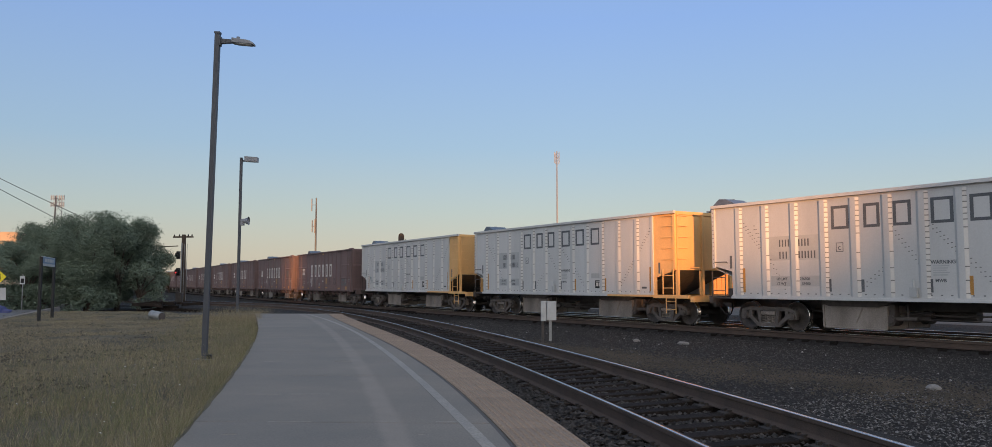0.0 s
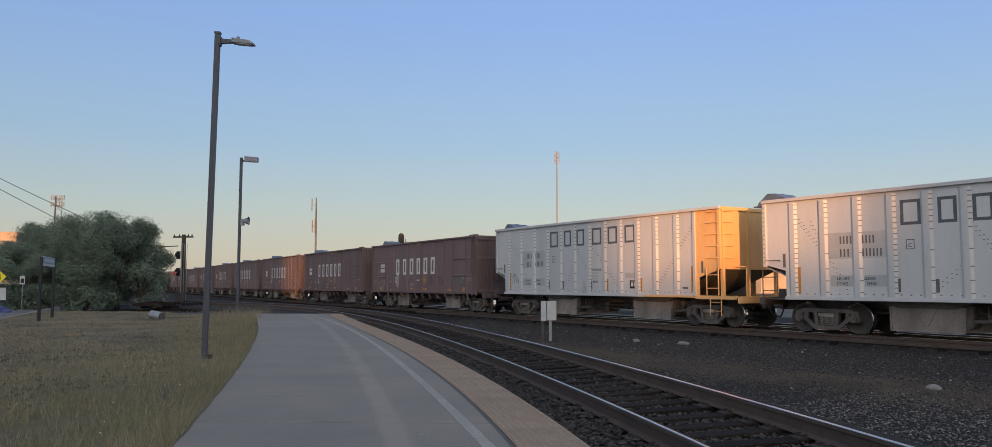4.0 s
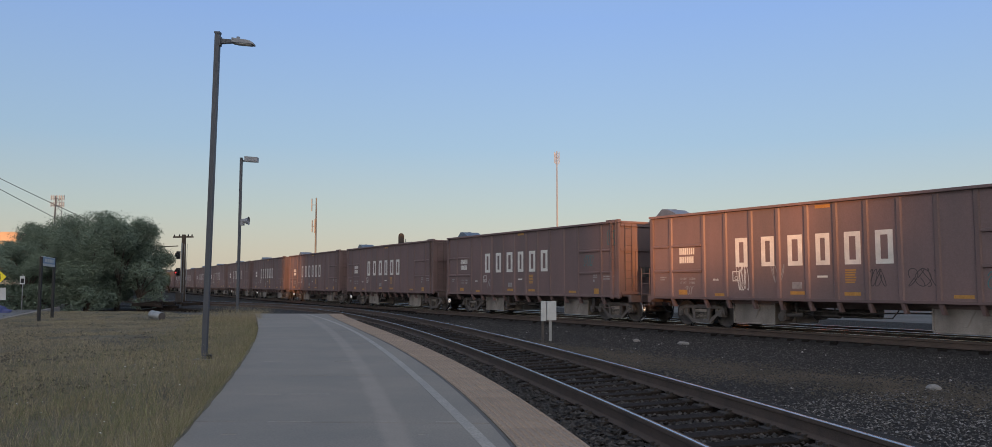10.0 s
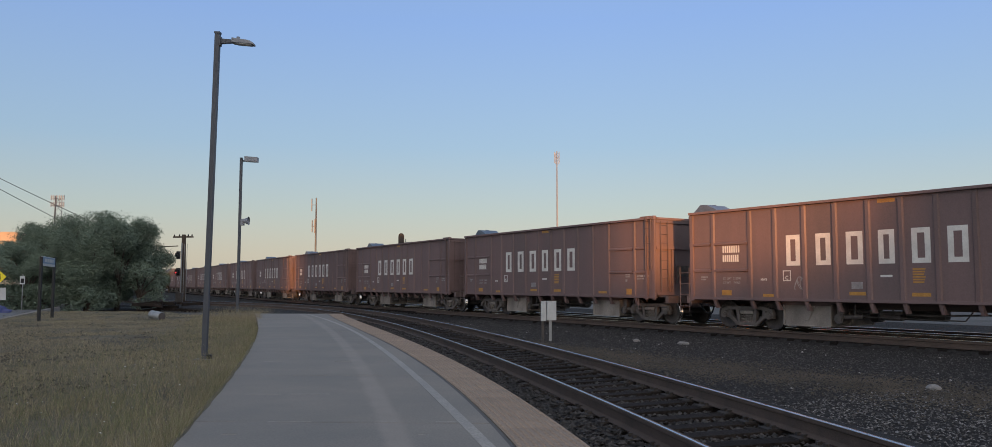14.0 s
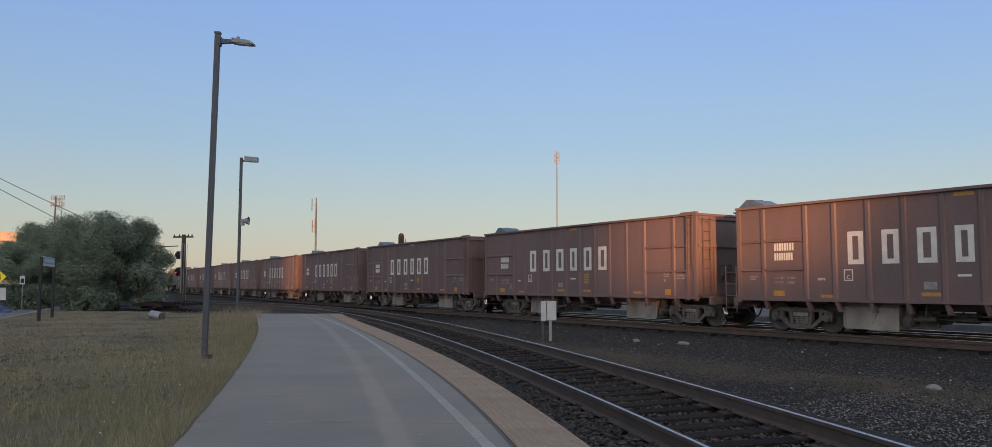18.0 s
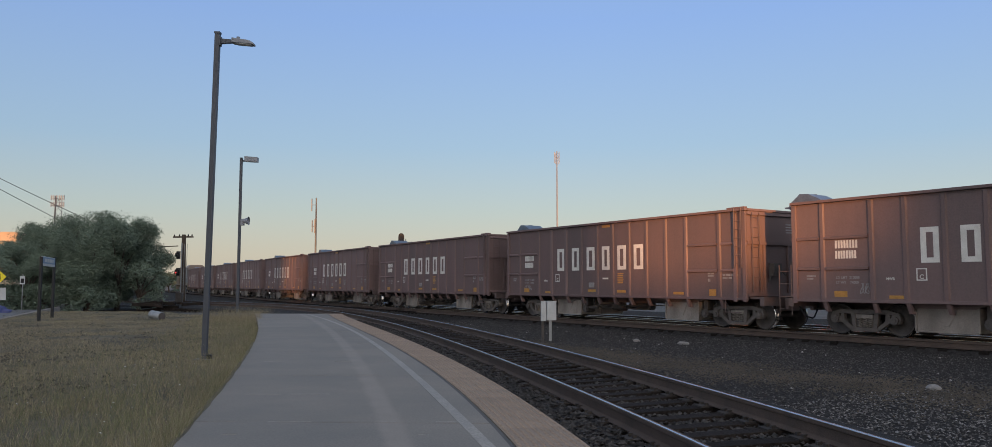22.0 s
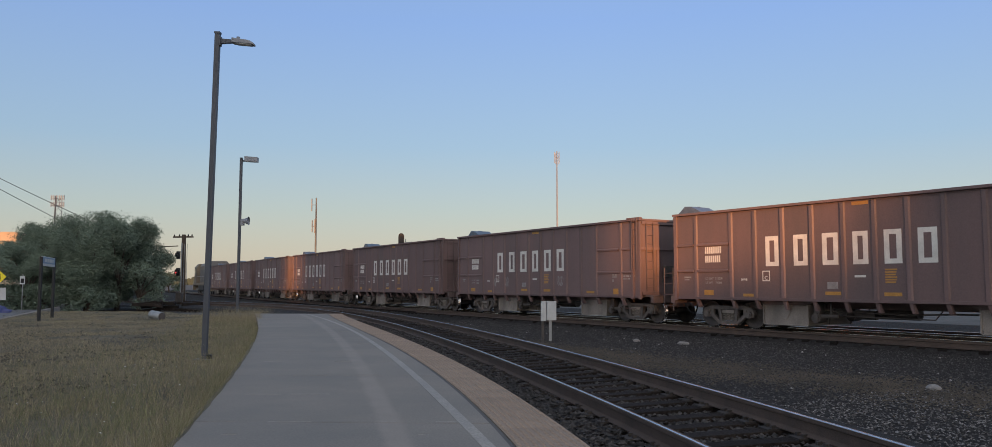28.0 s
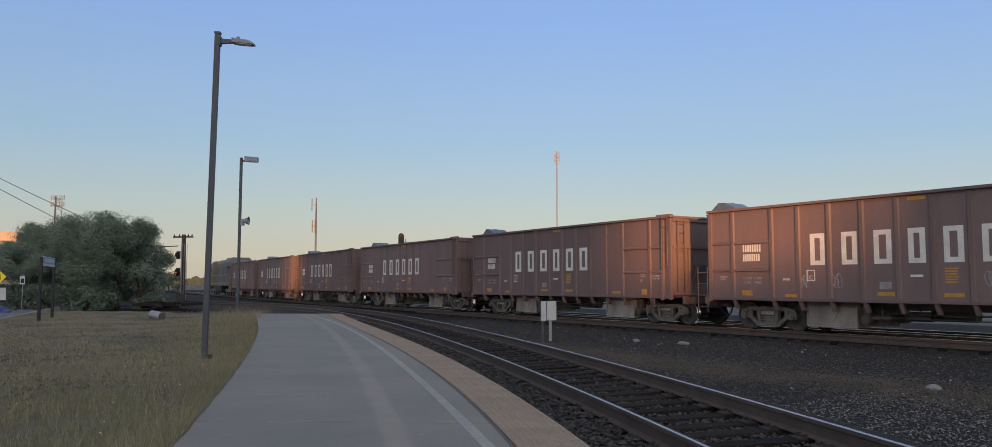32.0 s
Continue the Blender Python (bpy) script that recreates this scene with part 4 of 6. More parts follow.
    block_marks(car, ((3.72, 4.2), (4.74, 5.22), (5.72, 6.23), (6.69, 7.15), (7.62, 8.12), (8.56, 9.07)), 2.03, 2.97, y, M_MARK, 0.15)
    bars(car, 1.25, [(2.5, 0.23, (0.06,) * 8, 0.03), (2.2, 0.23, (0.06,) * 8, 0.024)], y, M_MARK, "number_bar", "white painted bar")
    writing(car, "LD LMT  212000", 1.25, 1.62, 0.105, y, M_CHALK)
    writing(car, "LT WT    74000", 1.25, 1.48, 0.105, y, M_CHALK)
    bars(car, 0.3, [(1.68, 0.05, (0.3,), 0), (1.6, 0.05, (0.22,), 0)], y, M_CHALK)
    part("stencil_box", Mesh().box(U(3.58), U(3.86), y - 0.004, y, 1.56, 1.59).box(U(3.58), U(3.86), y - 0.004, y, 1.86, 1.89).box(U(3.58), U(3.61), y - 0.004, y, 1.59, 1.86).box(U(3.83), U(3.86), y - 0.004, y, 1.59, 1.86), M_MARK, car)
    writing(car, "C", 3.66, 1.61, 0.16, y, M_MARK)
    writing(car, "MWB", 2.75, 1.58, 0.1, y, M_MARK)
    bars(car, 12.9, [(1.74, 0.06, (0.09, 0.2, 0.12, 0.12), 0.04), (1.64, 0.06, (0.2, 0.14), 0.05)], y, M_CHALK)
    bars(car, 12.25, [(1.8, 0.05, (0.12, 0.1), 0.04), (1.72, 0.05, (0.26,), 0.04), (1.55, 0.1, (0.1,), 0.04)], y, M_CHALK)
    bars(car, 5.85, [(1.33, 0.2, (0.34,), 0)], y, M_CHALK)
    bars(car, 7.62, [(1.85 - 0.07 * k, 0.04, (0.34 - 0.02 * (k % 3),), 0) for k in range(6)], y, M_REFLECT, "warning_line", "faded amber warning line")
    bars(car, 6.72, [(1.66, 0.06, (0.34,), 0)], y, M_MARK)
    bars(car, 6.7, [(3.72, 0.1, (0.5,), 0)], y, M_REFLECT, "warning_line", "faded amber warning line")
    for u, w, z, h in ((1.19, 0.4, 1.1, 0.17), (2.82, 0.42, 1.07, 0.09), (5.78, 0.5, 1.15, 0.1), (7.58, 0.5, 1.14, 0.1), (10.62, 0.5, 1.1, 0.09), (12.3, 0.3, 1.07, 0.22)):
        part("reflector", Mesh().box(U(u), U(u) + w, y - 0.005, y, z, z + h), M_REFLECT, car, "amber reflective sheet")
    return car


WHITE_RIBS = (1.07, 2.09, 3.15, 4.15, 5.13, 6.1, 7.08, 8.05, 9.0, 9.98, 10.96, 12.02)


def white_car():
    car = thing("pale_ballast_car", "off-white riveted ballast hopper car with yellow end", "railcar", "cars of the ballast train")
    L, sy, zt = 14.1, 1.45, 4.0
    for s in (-1, 1):
        lo, hi = sorted((s * sy, s * (sy - 0.02)))
        part("side_sheet", Mesh().prism([(U(0.02), 2.08), (U(0.78), 1.88), (U(0.8), 1.08), (U(12.95), 1.08), (U(12.95), zt), (U(0.02), zt)], lo, hi), M_WHITE, car, "off-white riveted side sheet")
        part("end_panel", Mesh().prism([(U(12.95), 1.0), (U(13.1), 1.0), (U(13.1), 1.7), (U(14.06), 1.97), (U(14.06), zt), (U(12.95), zt)], lo, hi), M_YELLOW, car, "yellow painted side end panel")
        for a, b, mt in ((0.8, 10.4, M_WHITE), (10.4, 12.95, M_YELLOW)):
            part("side_sill", Mesh().box(U(a), U(b), min(s * (sy - 0.05), s * (sy + 0.09)), max(s * (sy - 0.05), s * (sy + 0.09)), 1.0, 1.07), mt, car)
        part("sill_strip", Mesh().box(U(0.8), U(12.95), min(s * (sy - 0.05), s * (sy + 0.06)), max(s * (sy - 0.05), s * (sy + 0.06)), 1.072, 1.11), M_WHITE, car)
        part("end_sill", Mesh().box(U(12.97), U(14.7), min(s * (sy - 0.05), s * (sy + 0.07)), max(s * (sy - 0.05), s * (sy + 0.07)), 0.96, 1.08), M_YELLOW, car, "yellow end sill")
        rb = rib_mesh(s, 1.1, zt - 0.06, sy, 0.055, 0.32, 0.16, M_WHITE)
        rows = []
        for heights in ([1.2 + k * 0.148 for k in range(19)], [1.22, 1.55, 1.9, 2.35, 2.9, 3.1, 3.25, 3.4, 3.55, 3.7, 3.82]):
            rivets = Mesh()
            for z in heights:  # bolt straps across the flank that looks along the train
                for z0, x0, x1, d0, d1 in ((z, 0.162, 0.078, 0.0, 0.055),):
                    p, q = (x0, s * (sy + d0)), (x1, s * (sy + d1))
                    e = s * 0.006
                    rivets.add([(p[0], p[1], z0), (q[0], q[1], z0), (q[0], q[1], z0 + 0.026), (p[0], p[1], z0 + 0.026), (p[0] + 0.006, p[1] + e, z0), (q[0] + 0.006, q[1] + e, z0), (q[0] + 0.006, q[1] + e, z0 + 0.026), (p[0] + 0.006, p[1] + e, z0 + 0.026)],
                               [(4, 5, 6, 7), (0, 1, 5, 4), (2, 3, 7, 6), (1, 2, 6, 5), (3, 0, 4, 7)])
            rows.append(rivets.data("rivet_seam", M_BOLT))
        for k, u in enumerate(WHITE_RIBS):
            r = part("rib", rb, None, car, at=Matrix.Translation((U(u), 0, 0)))
            tagged(part("rivet_seam", rows[0 if k % 3 == 0 else 1], None, r, "row of dark bolt straps"), kind="stuff")
        for u, mt in ((12.9, M_WHITE), (0.06, M_WHITE), (14.02, M_YELLOW)):
            part("corner_post", rib_mesh(s, 2.0 if u < 1 or u > 14 else 1.0, zt - 0.02, sy, 0.05, 0.12, 0.11, mt), None, car, at=Matrix.Translation((U(u), 0, 0)))
    part("end_sheet", Mesh().box(U(0.03), U(0.05), -sy + 0.02, sy - 0.02, 2.0, zt).prism([(U(0.03), 2.0), (U(0.05), 2.0), (U(2.6), 1.0), (U(2.58), 1.0)], -sy + 0.02, sy - 0.02), M_WHITE, car)
    part("end_sheet", Mesh().box(U(14.04), U(14.06), -sy + 0.02, sy - 0.02, 1.97, zt), M_YELLOW, car, "yellow painted end sheet")
    part("slope_sheet", Mesh().prism([(U(14.04), 1.96), (U(14.06), 1.96), (U(11.6), 1.0), (U(11.58), 1.0)], -sy + 0.02, sy - 0.02), M_IRON, car, "grimy slope sheet")
    m = Mesh()
    for s in (-1, 1):
        m.box(U(0.0), U(14.08), min(s * (sy - 0.08), s * (sy + 0.1)), max(s * (sy - 0.08), s * (sy + 0.1)), zt, zt + 0.1)
    part("top_chord", m.box(U(0.0), U(0.1), -sy, sy, zt, zt + 0.09), M_WHITE, car, "off-white top rim", 0.01)
    part("end_chord", Mesh().box(U(13.98), U(14.1), -sy, sy, zt - 0.03, zt + 0.085), M_YELLOW, car, "yellow top rim of the end")
    part("load", ragged_load(U(0.3), U(13.8), sy - 0.1, zt + 0.09), M_STONE, car, "heaped dark ballast load")
    for yv in (-1.35, -0.1, 1.35):
        part("end_post", Mesh().box(U(14.0), U(14.12), yv - 0.05, yv + 0.05, 1.0, zt), M_YELLOW, car, "yellow end post")
    for yv in (-0.75, 0.75):
        part("end_stanchion", Mesh().tube((U(14.55), yv, 1.05), (U(14.55), yv, 2.05), 0.02).tube((U(14.55), yv, 2.05), (U(14.1), yv, 2.05), 0.02), M_YELLOW, car)
    part("end_platform", Mesh().box(U(13.0), U(14.9), -1.35, 1.35, 0.99, 1.04).box(U(14.75), U(14.9), -1.45, 1.45, 0.84, 1.06), M_YELLOW, car, "yellow end platform")
    part("end_platform", Mesh().box(U(-0.1), U(0.9), -1.35, 1.35, 0.99, 1.04).box(U(-0.2), U(-0.05), -1.45, 1.45, 0.84, 1.06), M_IRON, car)
    for z in (2.35, 2.75, 3.15, 3.55, 3.92):
        part("grab_iron", Mesh().path([(U(13.5), -1.46, z), (U(13.5), -1.53, z), (U(13.98), -1.53, z), (U(13.98), -1.46, z)], 0.014), M_YELLOW, car, "yellow grab iron")
        part("grab_iron", Mesh().path([(U(14.07), -1.38, z), (U(14.15), -1.38, z), (U(14.15), -0.95, z), (U(14.07), -0.95, z)], 0.014), M_YELLOW, car, "yellow grab iron")
    ladder(car, ((U(13.5), -1.53, 1.1), (U(13.5), -1.53, 2.0)), ((U(14.02), -1.53, 1.1), (U(14.02), -1.53, 2.0)), 2, 0.022, M_YELLOW, "hand_rail")
    ladder(car, ((U(13.62), -1.5, 0.42), (U(13.62), -1.5, 1.0)), ((U(14.1), -1.5, 0.42), (U(14.1), -1.5, 1.0)), 2, 0.016, M_YELLOW, "step_ladder")
    ladder(car, ((U(-0.1), -1.4, 1.05), (U(-0.1), -1.4, 1.9)), ((U(0.45), -1.4, 1.05), (U(0.45), -1.4, 1.9)), 2, 0.018, M_IRON, "hand_rail")
    part("brake_valve", Mesh().box(U(-0.1), U(0.25), -0.6, -0.2, 1.04, 1.32).tube((U(0.1), -0.4, 1.3), (U(0.1), -0.4, 1.7), 0.03), M_IRON, car, "grimy brake valve gear")
    part("valve_box", Mesh().box(U(0.3), U(0.6), 0.1, 0.5, 1.04, 1.5), M_IRON, car, "", 0.01)
    part("grab_iron", Mesh().path([(U(0.1), -1.46, 2.18), (U(0.1), -1.5, 2.2), (U(0.6), -1.5, 2.2), (U(0.6), -1.46, 2.16)], 0.014), M_IRON, car)
    hood(car, zt + 0.1)
    underframe(car, U(-0.2), U(15.0), CHUTE_WHITE, (4.85, 10.4), M_IRON)
    add_truck(car, -5.65)
    add_truck(car, 5.65)
    coupler(car, U(-0.15), U(-0.42))
    coupler(car, U(14.9), U(15.38))
    y = -sy - 0.001
    block_marks(car, ((4.42, 4.98), (5.42, 5.9), (6.28, 6.78), (7.3, 7.88), (8.28, 8.84), (9.28, 9.86)), 3.06, 3.74, y, M_MARK_GREY, 0.09)
    for a, b in ((2.2, 3.05), (3.25, 4.05)):
        part("number_patch", Mesh().box(U(a), U(b), y - 0.003, y, 2.2, 2.95), M_PATCH, car, "pale grey painted patch")
        part("weight_patch", Mesh().box(U(a + 0.1), U(b - 0.03), y - 0.003, y, 1.4, 1.72), M_PATCH, car, "pale grey painted patch")
    yy = y - 0.003
    bars(car, 2.62, [(2.62, 0.22, (0.045,) * 4, 0.06), (2.25, 0.22, (0.045,) * 3, 0.07)], yy, M_MARK_GREY, "number_bar", "dark painted bar")
    bars(car, 3.3, [(2.62, 0.22, (0.045,) * 4, 0.06), (2.25, 0.22, (0.045,) * 6, 0.06)], yy, M_MARK_GREY, "number_bar", "dark painted bar")
    writing(car, "LD LMT", 2.5, 1.59, 0.115, yy, M_MARK_GREY)
    writing(car, "LT WT", 2.5, 1.44, 0.115, yy, M_MARK_GREY)
    writing(car, "226500", 3.32, 1.59, 0.115, yy, M_MARK_GREY)
    writing(car, "59500", 3.4, 1.44, 0.115, yy, M_MARK_GREY)
    writing(car, "WARNING!", 7.25, 2.0, 0.13, y, M_MARK_GREY)
    bars(car, 7.3, [(1.93 - 0.06 * k, 0.03, (0.42 - 0.04 * (k % 3),), 0) for k in range(5)], y, M_PATCH)
    writing(car, "MWB", 7.35, 1.52, 0.12, y, M_MARK_GREY)
    part("stencil_box", Mesh().box(U(4.55), U(4.78), y - 0.003, y, 2.4, 2.42).box(U(4.55), U(4.78), y - 0.003, y, 2.65, 2.67).box(U(4.55), U(4.57), y - 0.003, y, 2.42, 2.65).box(U(4.76), U(4.78), y - 0.003, y, 2.42, 2.65), M_MARK_GREY, car)
    writing(car, "C", 4.61, 2.46, 0.14, y, M_MARK_GREY)
    part("tag_plate", Mesh().box(U(9.55), U(9.95), y - 0.004, y, 1.3, 1.62), M_BLACK, car, "black square placard with pale bars")
    bars(car, 9.62, [(1.38, 0.15, (0.11, 0.11), 0.04), (1.57, 0.025, (0.26,), 0)], y - 0.003, M_MARK)
    part("grey_label", Mesh().box(U(9.3), U(9.92), y - 0.003, y, 1.7, 1.9), M_PATCH, car)
    bars(car, 12.3, [(1.3, 0.07, (0.26,), 0)], y, M_MARK_GREY)
    part("latch_box", Mesh().box(U(6.7), U(6.9), y - 0.1, y, 1.12, 1.38).tube((U(6.8), y - 0.06, 1.38), (U(6.8), y - 0.06, 1.6), 0.02), M_PATCH, car, "small grey latch box")
    for u, z0, z1, mt in ((1.22, 1.2, 1.98, M_REFLECT), (4.28, 1.25, 1.62, M_MARK_GREY), (5.3, 1.25, 1.6, M_MARK_GREY), (7.2, 1.25, 1.6, M_MARK_GREY), (8.2, 1.2, 1.68, M_REFLECT), (10.15, 1.2, 1.7, M_REFLECT), (12.72, 1.2, 2.1, M_REFLECT), (13.2, 1.85, 2.25, M_MARK_GREY), (0.7, 1.98, 2.4, M_MARK_GREY), (4.0, 1.25, 1.65, M_REFLECT)):
        part("reflector", Mesh().box(U(u), U(u) + 0.09, y - 0.006, y, z0, z1), mt, car)
    r = random.Random(3)
    m = Mesh()
    for ua, za, ub, zb, n in ((1.3, 3.3, 1.95, 2.5, 9), (2.3, 2.1, 2.8, 1.3, 6), (5.35, 1.3, 5.95, 1.8, 6), (6.25, 2.9, 6.95, 2.0, 9), (7.25, 3.0, 7.9, 2.3, 8), (8.15, 2.1, 8.9, 1.3, 8), (11.15, 1.4, 11.9, 2.3, 10), (12.15, 2.6, 12.85, 3.5, 10), (1.7, 3.2, 2.0, 2.7, 5)):
        for k in range(n):
            u, z = ua + (ub - ua) * k / (n - 1), za + (zb - za) * k / (n - 1)
            for dz in (0, 0.12):
                m.box(U(u) - 0.022, U(u) + 0.022, y - 0.009, y, z + dz, z + dz + 0.022)
    for k in range(13):
        m.box(U(0.06) - 0.022, U(0.06) + 0.022, y - 0.062, y, 2.15 + k * 0.14, 2.175 + k * 0.14)
    for k in range(46):
        m.box(U(1.0 + k * 0.26) - 0.025, U(1.0 + k * 0.26) + 0.025, y - 0.009, y, 1.16, 1.19)
    tagged(part("bolt_heads", m, M_BOLT, car, "rows of dark bolt heads"), kind="stuff")
    return car


def ragged_load(x0, x1, w, z):
    m, n, k = Mesh(), 60, 7
    for i in range(n + 1):
        x = x0 + (x1 - x0) * i / n
        for j in range(k):
            yv = -w + 2 * w * j / (k - 1)
            m.v.append((x, yv, z - 0.05 + 0.1 * noise.noise((x * 2, yv * 2, 1)) + 0.16 * (1 - (yv / w) ** 2) * min(1, (x - x0) / 1.5, (x1 - x) / 1.5)))
    for i in range(n):
        for j in range(k - 1):
            m.f.append((i * k + j, (i + 1) * k + j, (i + 1) * k + j + 1, i * k + j + 1))
    return m


def scrawl(car, u, z, w, h, seed, material, y=-1.452, r=0.011, loops=4):
    """A loose spray-paint squiggle with no letters in it."""
    g = random.Random(seed)
    m = Mesh()
    for k in range(loops):
        cx = U(u) + w * (k + 0.5) / loops
        p0, p1, turns = g.uniform(0, 6.28), g.uniform(0, 6.28), g.uniform(0.7, 1.6)
        pts = [(cx + 0.75 * w / loops * math.sin(p0 + j * 0.42 * turns), y, z + h * (0.5 + 0.48 * math.cos(p1 + j * 0.42))) for j in range(16)]
        for a, b in zip(pts, pts[1:]):
            d = Vector((b[0] - a[0], 0, b[2] - a[2]))
            q = Vector((-d.z, 0, d.x)).normalized() * r
            A, B = Vector(a), Vector(b)
            m.add([A - q, A + q, B + q, B - q], [(0, 1, 2, 3)])
    tagged(part("graffiti", m, material, car, "spray-painted scrawl"), kind="stuff")


def locomotive():
    car = thing("locomotive", "dusty grey diesel locomotive at the end of the train", "locomotive")
    h = 9.4
    part("frame_deck", Mesh().box(-h, h, -1.5, 1.5, 1.25, 1.55).box(-h, -h + 0.3, -1.5, 1.5, 0.5, 1.3).box(h - 0.3, h, -1.5, 1.5, 0.5, 1.3), M_LOCO_TAN, car, "faded yellow frame", 0.03)
    hoodm = part("long_hood", Mesh().prism([(-1.0, 1.55), (1.0, 1.55), (1.0, 4.2), (0.75, 4.5), (-0.75, 4.5), (-1.0, 4.2)], -5.0, h - 1.0, "x"), M_LOCO_TAN, car, "tall engine hood", 0.04)
    for k in range(12):
        part("hood_door", Mesh().box(-4.6 + k * 1.05, -3.7 + k * 1.05, -1.03, -0.99, 1.75, 3.7), M_LOCO, hoodm)
    part("radiator", Mesh().prism([(-1.5, 3.6), (1.5, 3.6), (1.5, 4.2), (1.0, 4.75), (-1.0, 4.75), (-1.5, 4.2)], 4.4, h - 0.9, "x"), M_LOCO, car, "flared grey radiator section", 0.04)
    part("roof", Mesh().prism([(-0.8, 4.45), (0.8, 4.45), (0.6, 4.66), (-0.6, 4.66)], -5.0, 4.3, "x"), M_LOCO, car, "grey roof", 0.03)
    part("exhaust_stack", Mesh().box(-0.6, 0.4, -0.3, 0.3, 4.6, 4.9), M_BLACK, car)
    cab = part("cab", Mesh().prism([(-1.52, 1.55), (1.52, 1.55), (1.52, 4.1), (1.1, 4.6), (-1.1, 4.6), (-1.52, 4.1)], -7.4, -5.0, "x"), M_LOCO_TAN, car, "locomotive cab", 0.05)
    for s in (-1, 1):
        part("cab_window", Mesh().box(-7.0, -6.3, s * 1.52 - 0.012, s * 1.52 + 0.012, 3.1, 3.8).box(-6.1, -5.4, s * 1.52 - 0.012, s * 1.52 + 0.012, 3.1, 3.8), M_GLASS, cab)
        part("windscreen", Mesh().box(-7.43, -7.39, s * 0.7 - 0.45, s * 0.7 + 0.45, 3.3, 3.95), M_GLASS, cab)
        part("hand_rail", Mesh().path([(-8.9, s * 1.45, 2.6), (8.9, s * 1.45, 2.6)], 0.025).path([(-8.9, s * 1.45, 1.55), (-8.9, s * 1.45, 2.6)], 0.02).path([(0, s * 1.45, 1.55), (0, s * 1.45, 2.6)], 0.02).path([(8.9, s * 1.45, 1.55), (8.9, s * 1.45, 2.6)], 0.02), M_GALV, car)
    part("nose", Mesh().prism([(-8.7, 1.55), (-7.4, 1.55), (-7.4, 3.2), (-8.4, 3.1), (-8.7, 2.7)], -1.0, 1.0), M_LOCO_TAN, car, "short nose", 0.06)
    part("headlight", Mesh().box(h - 1.02, h - 0.97, -0.25, 0.25, 3.9, 4.1), M_LENS, car)
    part("fuel_tank", Mesh().prism([(-1.4, 1.25), (1.4, 1.25), (1.4, 0.6), (1.0, 0.3), (-1.0, 0.3), (-1.4, 0.6)], -2.6, 2.6, "x"), M_BLACK, car, "black fuel tank", 0.04)
    for x in (-6.2, 6.2):
        t = part("truck", Mesh().box(-2.2, 2.2, -1.1, -0.95, 0.5, 0.85).box(-2.2, 2.2, 0.95, 1.1, 0.5, 0.85).box(-0.4, 0.4, -1.0, 1.0, 0.5, 1.25), M_LOCO, car, "grey three-axle truck", at=Matrix.Translation((x, 0, 0)))
        for d in (-1.85, 0, 1.85):
            part("wheelset", WHEELSET, None, t, at=Matrix.Translation((d, 0, 0.457)))
    part("coupler", Mesh().box(h, h + 0.5, -0.12, 0.12, 0.72, 0.96), M_IRON, car)
    return car


def car_pose(s):
    """Pose of a car whose middle stands s metres along the yard track; its two trucks ride on the line."""
    a, b = on_line(YARD, s - 5.65, HALF), on_line(YARD, s + 5.65, HALF)
    m = Matrix.Translation(((a[0] + b[0]) / 2, (a[1] + b[1]) / 2, 0))
    return m @ Matrix.Rotation(math.atan2(b[1] - a[1], b[0] - a[0]), 4, "Z")


# small surge of the train against an even pace: seconds, metres
SURGE = ((0, -0.1), (3, -0.05), (6, 0.0), (9, 0.0), (13, -0.06), (19, 0.0), (23, 0.1), (28, 0.08), (30, -0.08), (32, -0.32))


def along(start, t):
    for (t0, d0), (t1, d1) in zip(SURGE, SURGE[1:]):
        if t <= t1:
            k = (t - t0) / (t1 - t0)
            return start + SPEED * t + d0 + (d1 - d0) * k * k * (3 - 2 * k)
    return start + SPEED * t + SURGE[-1][1]


def car_start(n):
    return LEFT9 + 7.5 - SPEED * 9 - PITCH * n


TRAIN = []
first_white, first_brown = white_car(), brown_car()
for n in (-3, -2, -1):
    TRAIN.append((first_white if n == -3 else copy_thing(first_white, Matrix()), car_start(n)))
for n in range(12):
    TRAIN.append((first_brown if n == 0 else copy_thing(first_brown, Matrix()), car_start(n)))
TRAIN.append((locomotive(), car_start(11) - 7.5 - 1.0 - 9.9))
for i, u, z, w, h, seed, mt in ((2, 1.4, 1.5, 0.65, 0.45, 1, M_TEAL), (3, 3.75, 1.25, 0.45, 0.85, 2, M_MARK), (3, 5.1, 1.5, 0.45, 0.6, 3, M_CHALK), (3, 8.3, 1.4, 0.5, 0.5, 4, M_SMUDGE), (3, 9.5, 1.4, 0.7, 0.5, 5, M_SMUDGE), (3, 11.5, 1.35, 0.9, 0.45, 6, M_TEAL),
                                (3, 1.5, 1.1, 0.35, 0.3, 7, M_CHALK), (4, 11.7, 2.2, 0.55, 0.45, 8, M_TEAL), (4, 13.2, 3.0, 0.5, 0.6, 9, M_TEAL), (4, 4.0, 1.3, 0.4, 0.4, 10, M_CHALK), (7, 1.25, 1.2, 0.5, 0.2, 11, M_CHALK), (9, 3.3, 1.35, 0.35, 0.4, 12, M_CHALK), (9, 4.3, 1.35, 0.4, 0.45, 13, M_CHALK), (9, 8.6, 1.4, 0.4, 0.4, 14, M_CHALK), (6, 2.0, 1.2, 0.3, 0.3, 15, M_CHALK)):
    scrawl(TRAIN[i][0], u, z, w, h, seed, mt)


